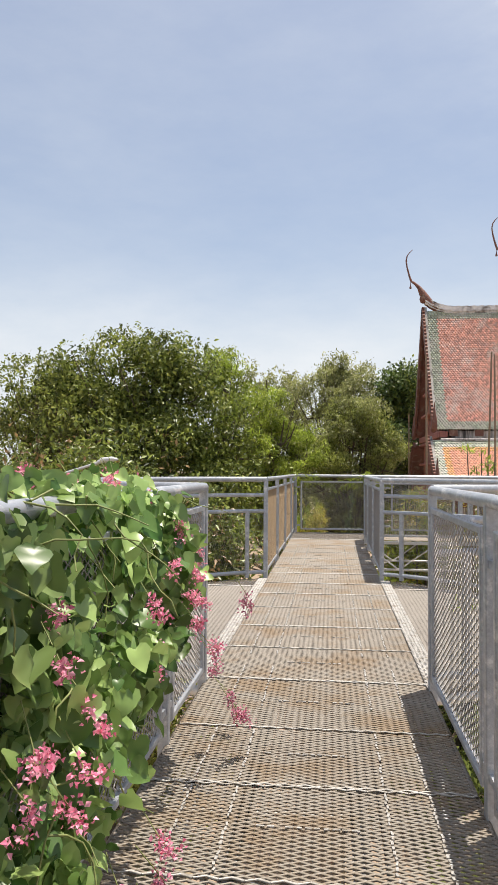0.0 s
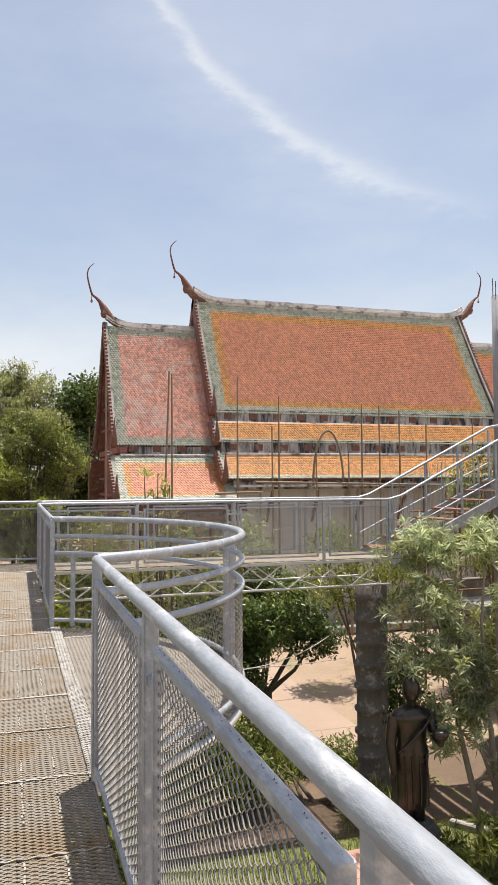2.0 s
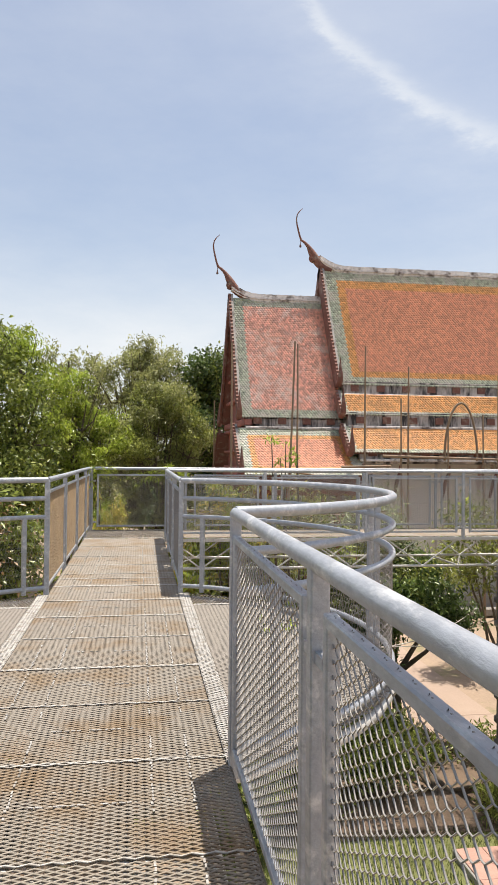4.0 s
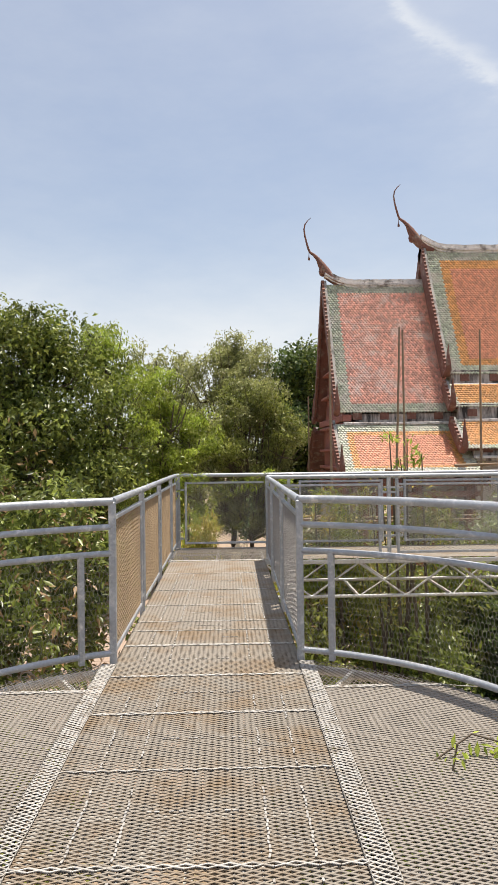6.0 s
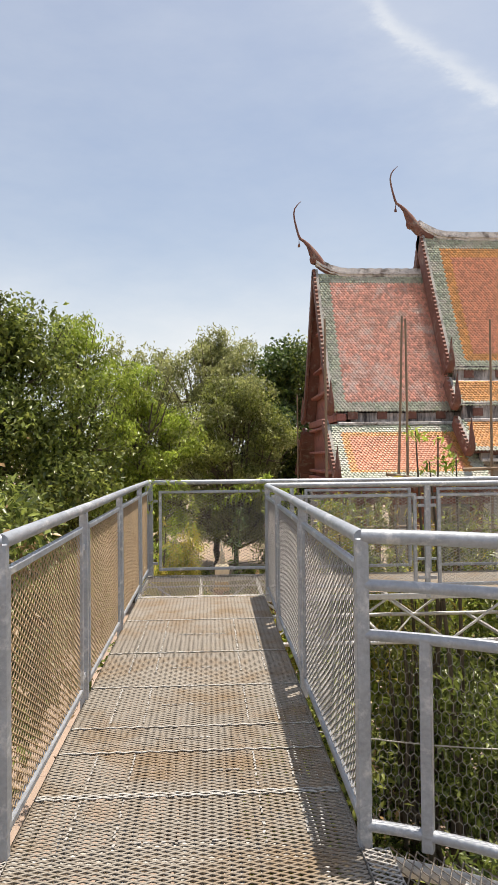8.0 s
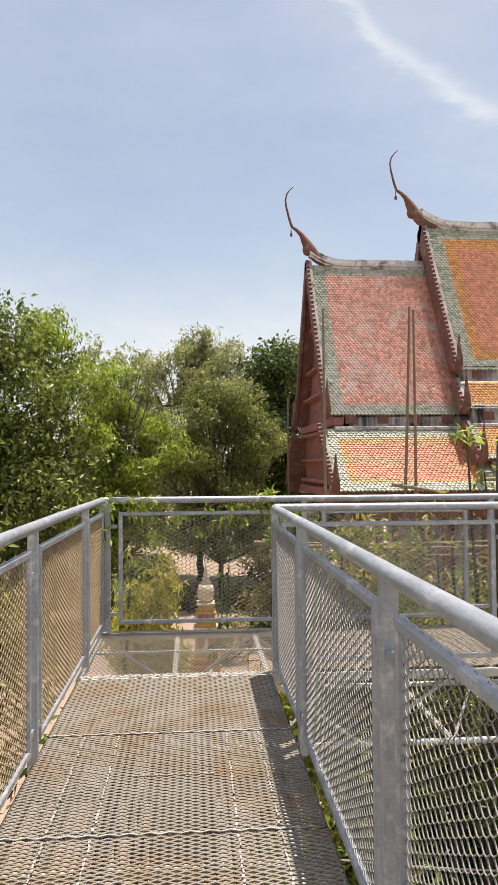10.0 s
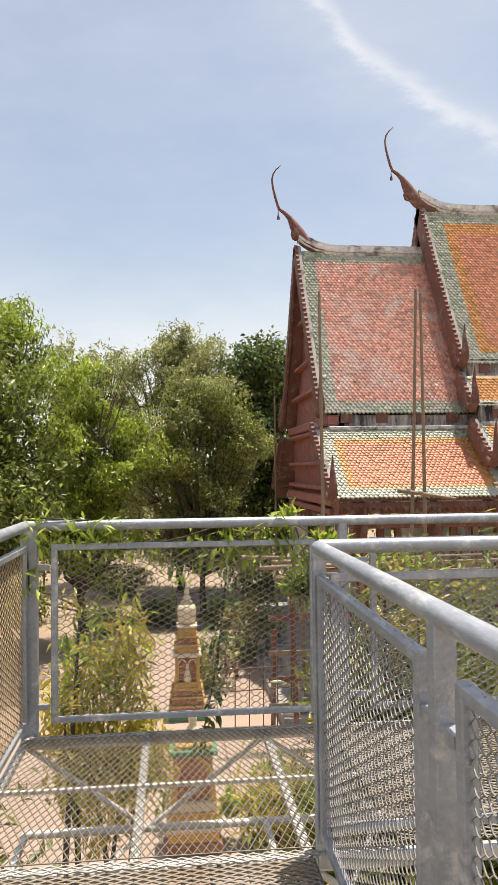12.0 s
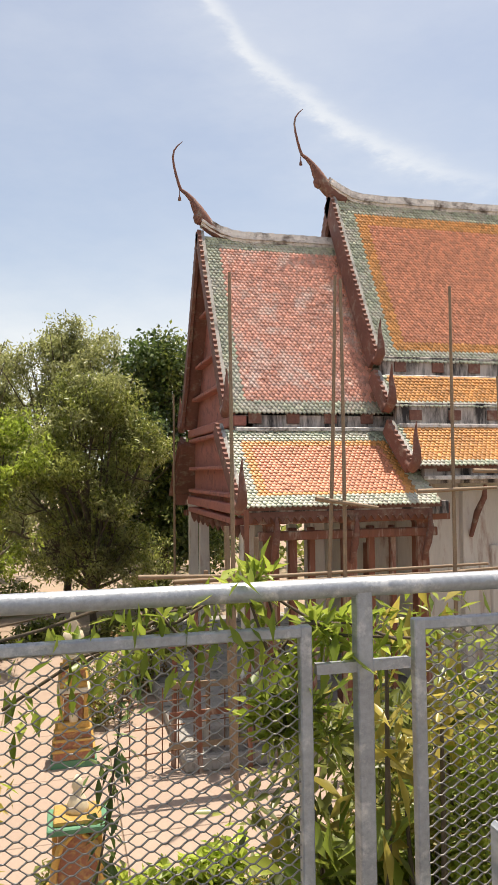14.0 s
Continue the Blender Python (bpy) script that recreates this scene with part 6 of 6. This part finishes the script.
for w, z, h, m in ((0.34, 1.46, 0.09, CREAM), (0.27, 1.55, 0.14, GOLD), (0.31, 1.69, 0.06, GOLD), (0.24, 1.75, 0.16, REDDISH), (0.28, 1.91, 0.06, GOLD), (0.22, 1.97, 0.18, GOLD), (0.25, 2.15, 0.06, CREAM)):
    part("roof_tier", Geo().lathe((bx, by, GROUND), [(w, z), (w, z + h * 0.6), (w * 0.93, z + h)], 4, True), m, sh)
part("spire", Geo().lathe((bx, by, GROUND + 2.21), [(0.16, 0), (0.22, 0.10), (0.23, 0.34), (0.19, 0.46), (0.13, 0.50), (0.16, 0.53), (0.09, 0.58), (0.11, 0.62), (0.06, 0.70), (0.07, 0.74), (0.025, 0.95), (0.005, 1.18)], 14), CREAM, sh, "cream tapering spire")
ax0, ay0, AK = 0.42, 22.0, 1.2
sh = thing("tiered_altar", "stepped gilded altar with an arched niche below the walkway end", "altar")
for w, z, h, m in ((0.44, 0, 0.14, REDDISH), (0.40, 0.14, 0.14, GOLD), (0.43, 0.28, 0.05, CREAM), (0.37, 0.33, 0.14, GOLD), (0.40, 0.47, 0.05, GOLD), (0.36, 0.52, 0.12, CREAM), (0.38, 1.24, 0.07, GREEN_PAINT), (0.30, 1.31, 0.06, GOLD)):
    part("tier", Geo().box((ax0, ay0, GROUND + (z + h / 2) * AK), (w * 2, w * 1.7, h * AK), None, 0.015), m, sh)
part("niche_core", Geo().box((ax0, ay0, GROUND + 0.94 * AK), (0.50, 0.42, 0.60 * AK), None, 0.01), REDDISH, sh)
for s in (-1, 1):
    part("niche_post", Geo().tube([(ax0 + s * 0.31, ay0 - 0.24, GROUND + 0.64 * AK), (ax0 + s * 0.29, ay0 - 0.26, GROUND + 0.9 * AK), (ax0 + s * 0.22, ay0 - 0.25, GROUND + 1.1 * AK), (ax0 + s * 0.06, ay0 - 0.25, GROUND + 1.22 * AK)], [0.05, 0.05, 0.045, 0.03], 8), GOLD, sh)
    part("corner_post", Geo().box((ax0 + s * 0.29, ay0 + 0.2, GROUND + 0.94 * AK), (0.07, 0.07, 0.6 * AK), None, 0.01), GOLD, sh)
solid("figurine", Geo().lathe((ax0, ay0, GROUND + 1.37 * AK), [(0.14, 0), (0.15, 0.06), (0.09, 0.20), (0.05, 0.26), (0.075, 0.32), (0.06, 0.40), (0.015, 0.46)], 12), CREAM, "small cream figurine on top of the altar", "figurine")
pot = thing("potted_plant", "leafy green potted plant beside the altar", "plant")
part("pot", Geo().lathe((ax0 - 0.25, ay0 + 0.55, GROUND), [(0.14, 0), (0.19, 0.26), (0.20, 0.30)], 14), TERRACOTTA, pot)
part("foliage", crown_mesh("foliage", [(ax0 - 0.25, ay0 + 0.55, GROUND + 0.55, 0.25, 0.25, 0.3)], 260, 0.16, LEAF_SHRUB, 333, 0.4), LEAF_SHRUB, pot)
fence = thing("rebar_fence", "rusty thin bar fence beside the temple court", "fence")
for i in range(9):
    x = 1.5 + i * 0.33
    part("bar", Geo().tube([(x, 27.0 + 0.05 * i, GROUND - 0.05), (x + 0.02, 27.0 + 0.05 * i, GROUND + 1.7)], 0.014, 5), RUST, fence)
for z in (0.4, 0.9, 1.4):
    part("rail_bar", Geo().tube([(1.4, 27.0, GROUND + z), (4.3, 27.4, GROUND + z)], 0.014, 5), RUST, fence)
stack = thing("timber_props", "brown timber props and boards standing beside the temple porch", "timber")
for i, (x, y, h) in enumerate(((3.5, 26.6, 4.9), (3.9, 26.8, 5.2), (4.15, 27.2, 4.6), (2.9, 26.9, 3.2), (3.2, 27.6, 3.9), (2.4, 27.2, 2.2), (4.5, 26.7, 3.4))):
    part("prop", Geo().bar((x, y, GROUND - 0.02), (x + 0.06 * (i % 3 - 1), y + 0.1, GROUND + h), 0.09, 0.07), TEMPLE_RED if i % 2 else BAMBOO, stack)
for i, z in enumerate((0.5, 1.1, 1.7, 2.5)):
    part("board", Geo().bar((2.3, 27.1, GROUND + z), (4.6, 27.0, GROUND + z + 0.08 * (i % 2)), 0.05, 0.12), TEMPLE_RED if i % 2 else BAMBOO, stack)
site = thing("scaffold_frame", "rust-red pole scaffold behind the concrete platform", "scaffolding")
for i in range(6):
    for j in range(2):
        part("pole", Geo().tube([(11.8 + i * 1.2, 17.8 + j * 1.6, GROUND - 0.05), (11.85 + i * 1.2, 17.8 + j * 1.6, 1.2)], 0.04, 6), RUST, site)
for k in range(5):
    for j in range(2):
        part("ledger", Geo().tube([(11.4, 17.8 + j * 1.6, GROUND + 0.9 + k * 1.05), (17.6, 17.8 + j * 1.6, GROUND + 0.95 + k * 1.05)], 0.03, 6), RUST, site)
g = Geo().box((15.0, 18.6, -2.2), (4.6, 1.5, 0.25), None, 0.02)
part("plank_deck", g, CONCRETE_PALE, site)
part("back_wall", Geo().box((17.5, 21.2, -3.2), (8.0, 0.25, 2.8), None, 0.02), CONCRETE, site, "low unfinished concrete back wall")
solid("tarpaulin", Geo().tube([(11.9, 11.3, -2.6), (12.4, 10.9, -2.85), (13.0, 10.6, -2.9), (13.6, 10.3, -2.75)], [0.16, 0.34, 0.36, 0.2], 8), BLUE_SHEET, "bundled blue tarpaulin under the platform", "tarpaulin")
solid("tarpaulin", Geo().tube([(11.9, 11.2, -3.0), (12.4, 10.8, -3.2), (13.0, 10.5, -3.2)], [0.1, 0.2, 0.16], 8), YELLOW_SHEET, "bundled yellow tarpaulin under the platform", "tarpaulin")
shed = thing("shed", "shed with a blue sheet roof behind the trees", "shed")
part("roof", Geo().prism([(-9.4, 0.30), (-5.9, 0.30), (-6.1, 0.80), (-9.2, 0.80)], "y", 45.6, 48.0), BLUE_SHEET, shed, "blue sheet roof")
for x in (-9.1, -6.2):
    for y in (45.9, 47.7):
        part("post", Geo().bar((x, y, GROUND - 0.05), (x, y, 0.31), 0.1), BAMBOO, shed)

lamp = thing("street_lamp", "grey street lamp head on a curved arm beside the walkway", "street lamp")
part("pole", Geo().tube([(-5.2, 12.6, GROUND - 0.05), (-5.2, 12.6, -0.6), (-5.1, 12.55, 0.7), (-4.8, 12.5, 1.05), (-4.0, 12.5, 1.30)], [0.05, 0.045, 0.035, 0.028, 0.022], 8), LAMP_GREY, lamp)
part("lamp_head", Geo().tube([(-4.1, 12.5, 1.26), (-3.98, 12.5, 1.33), (-3.8, 12.5, 1.35), (-3.68, 12.5, 1.345)], [0.02, 0.05, 0.05, 0.015], 8), LAMP_GREY, lamp)
for a, b, s in (((2.2, 9.0, -0.9), (7.2, 15.6, -2.0), 0.25), ((1.2, 13.2, -1.6), (7.0, 14.5, -2.3), 0.2)):
    a, b = Vector(a), Vector(b)
    solid("cable", Geo().tube([a.lerp(b, f) - Vector((0, 0, s * 4 * f * (1 - f))) for f in np.linspace(0, 1, 13)], 0.008, 5), WIRE, "thin pale cable slung below the walkway", "cable", "cables")

# lookout tower far off
tw = thing("lookout_tower", "distant steel lookout tower with railed platform and zigzag stair", "tower")
tx, ty, tz = TOWER
part("platform", Geo().box((tx, ty, tz), (5.0, 5.0, 0.16), pose(0, 0, 0, 0, 0, 20)), TRUSS, tw)
R20 = pose(tx, ty, tz, 0, 0, 20)
corners = [R20 @ Vector((sx * 2.45, sy * 2.45, 0)) for sx, sy in ((-1, -1), (1, -1), (1, 1), (-1, 1))]
for i in range(4):
    a, b = corners[i], corners[(i + 1) % 4]
    for h in (0.15, 0.65, 1.15):
        part("rail_bar", Geo().tube([a + Vector((0, 0, h)), b + Vector((0, 0, h))], 0.04, 6), STEEL, tw)
    for k in range(22):
        p = a.lerp(b, k / 22)
        part("baluster", Geo().bar(p, p + Vector((0, 0, 1.15)), 0.045), STEEL, tw)
    p = Vector((tx, ty, tz)).lerp(a, 0.62)
    q = Vector((tx, ty, tz)).lerp(b, 0.62)
    part("leg", Geo().bar((p.x, p.y, GROUND), p, 0.15), TRUSS, tw)
    for z0, z1 in ((tz - 4, tz), (tz - 8, tz - 4)):
        part("brace", Geo().bar((p.x, p.y, z0), (q.x, q.y, z1), 0.08), TRUSS, tw)
for k in range(4):
    z0 = tz - 2.4 * (k + 1)
    xa, xb = (tx - 2.6, tx - 0.6) if k % 2 == 0 else (tx - 0.6, tx - 2.6)
    for yy in (-2.6, -1.8):
        part("stair_flight", Geo().bar((xa, ty + yy, z0 + 2.4), (xb, ty + yy, z0), 0.07, 0.2), STEEL, tw)
    for s in range(9):
        part("stair_step", Geo().box((xa + (xb - xa) * s / 9, ty - 2.2, z0 + 2.4 - 2.4 * s / 9), (0.25, 0.8, 0.05)), STEEL, tw)
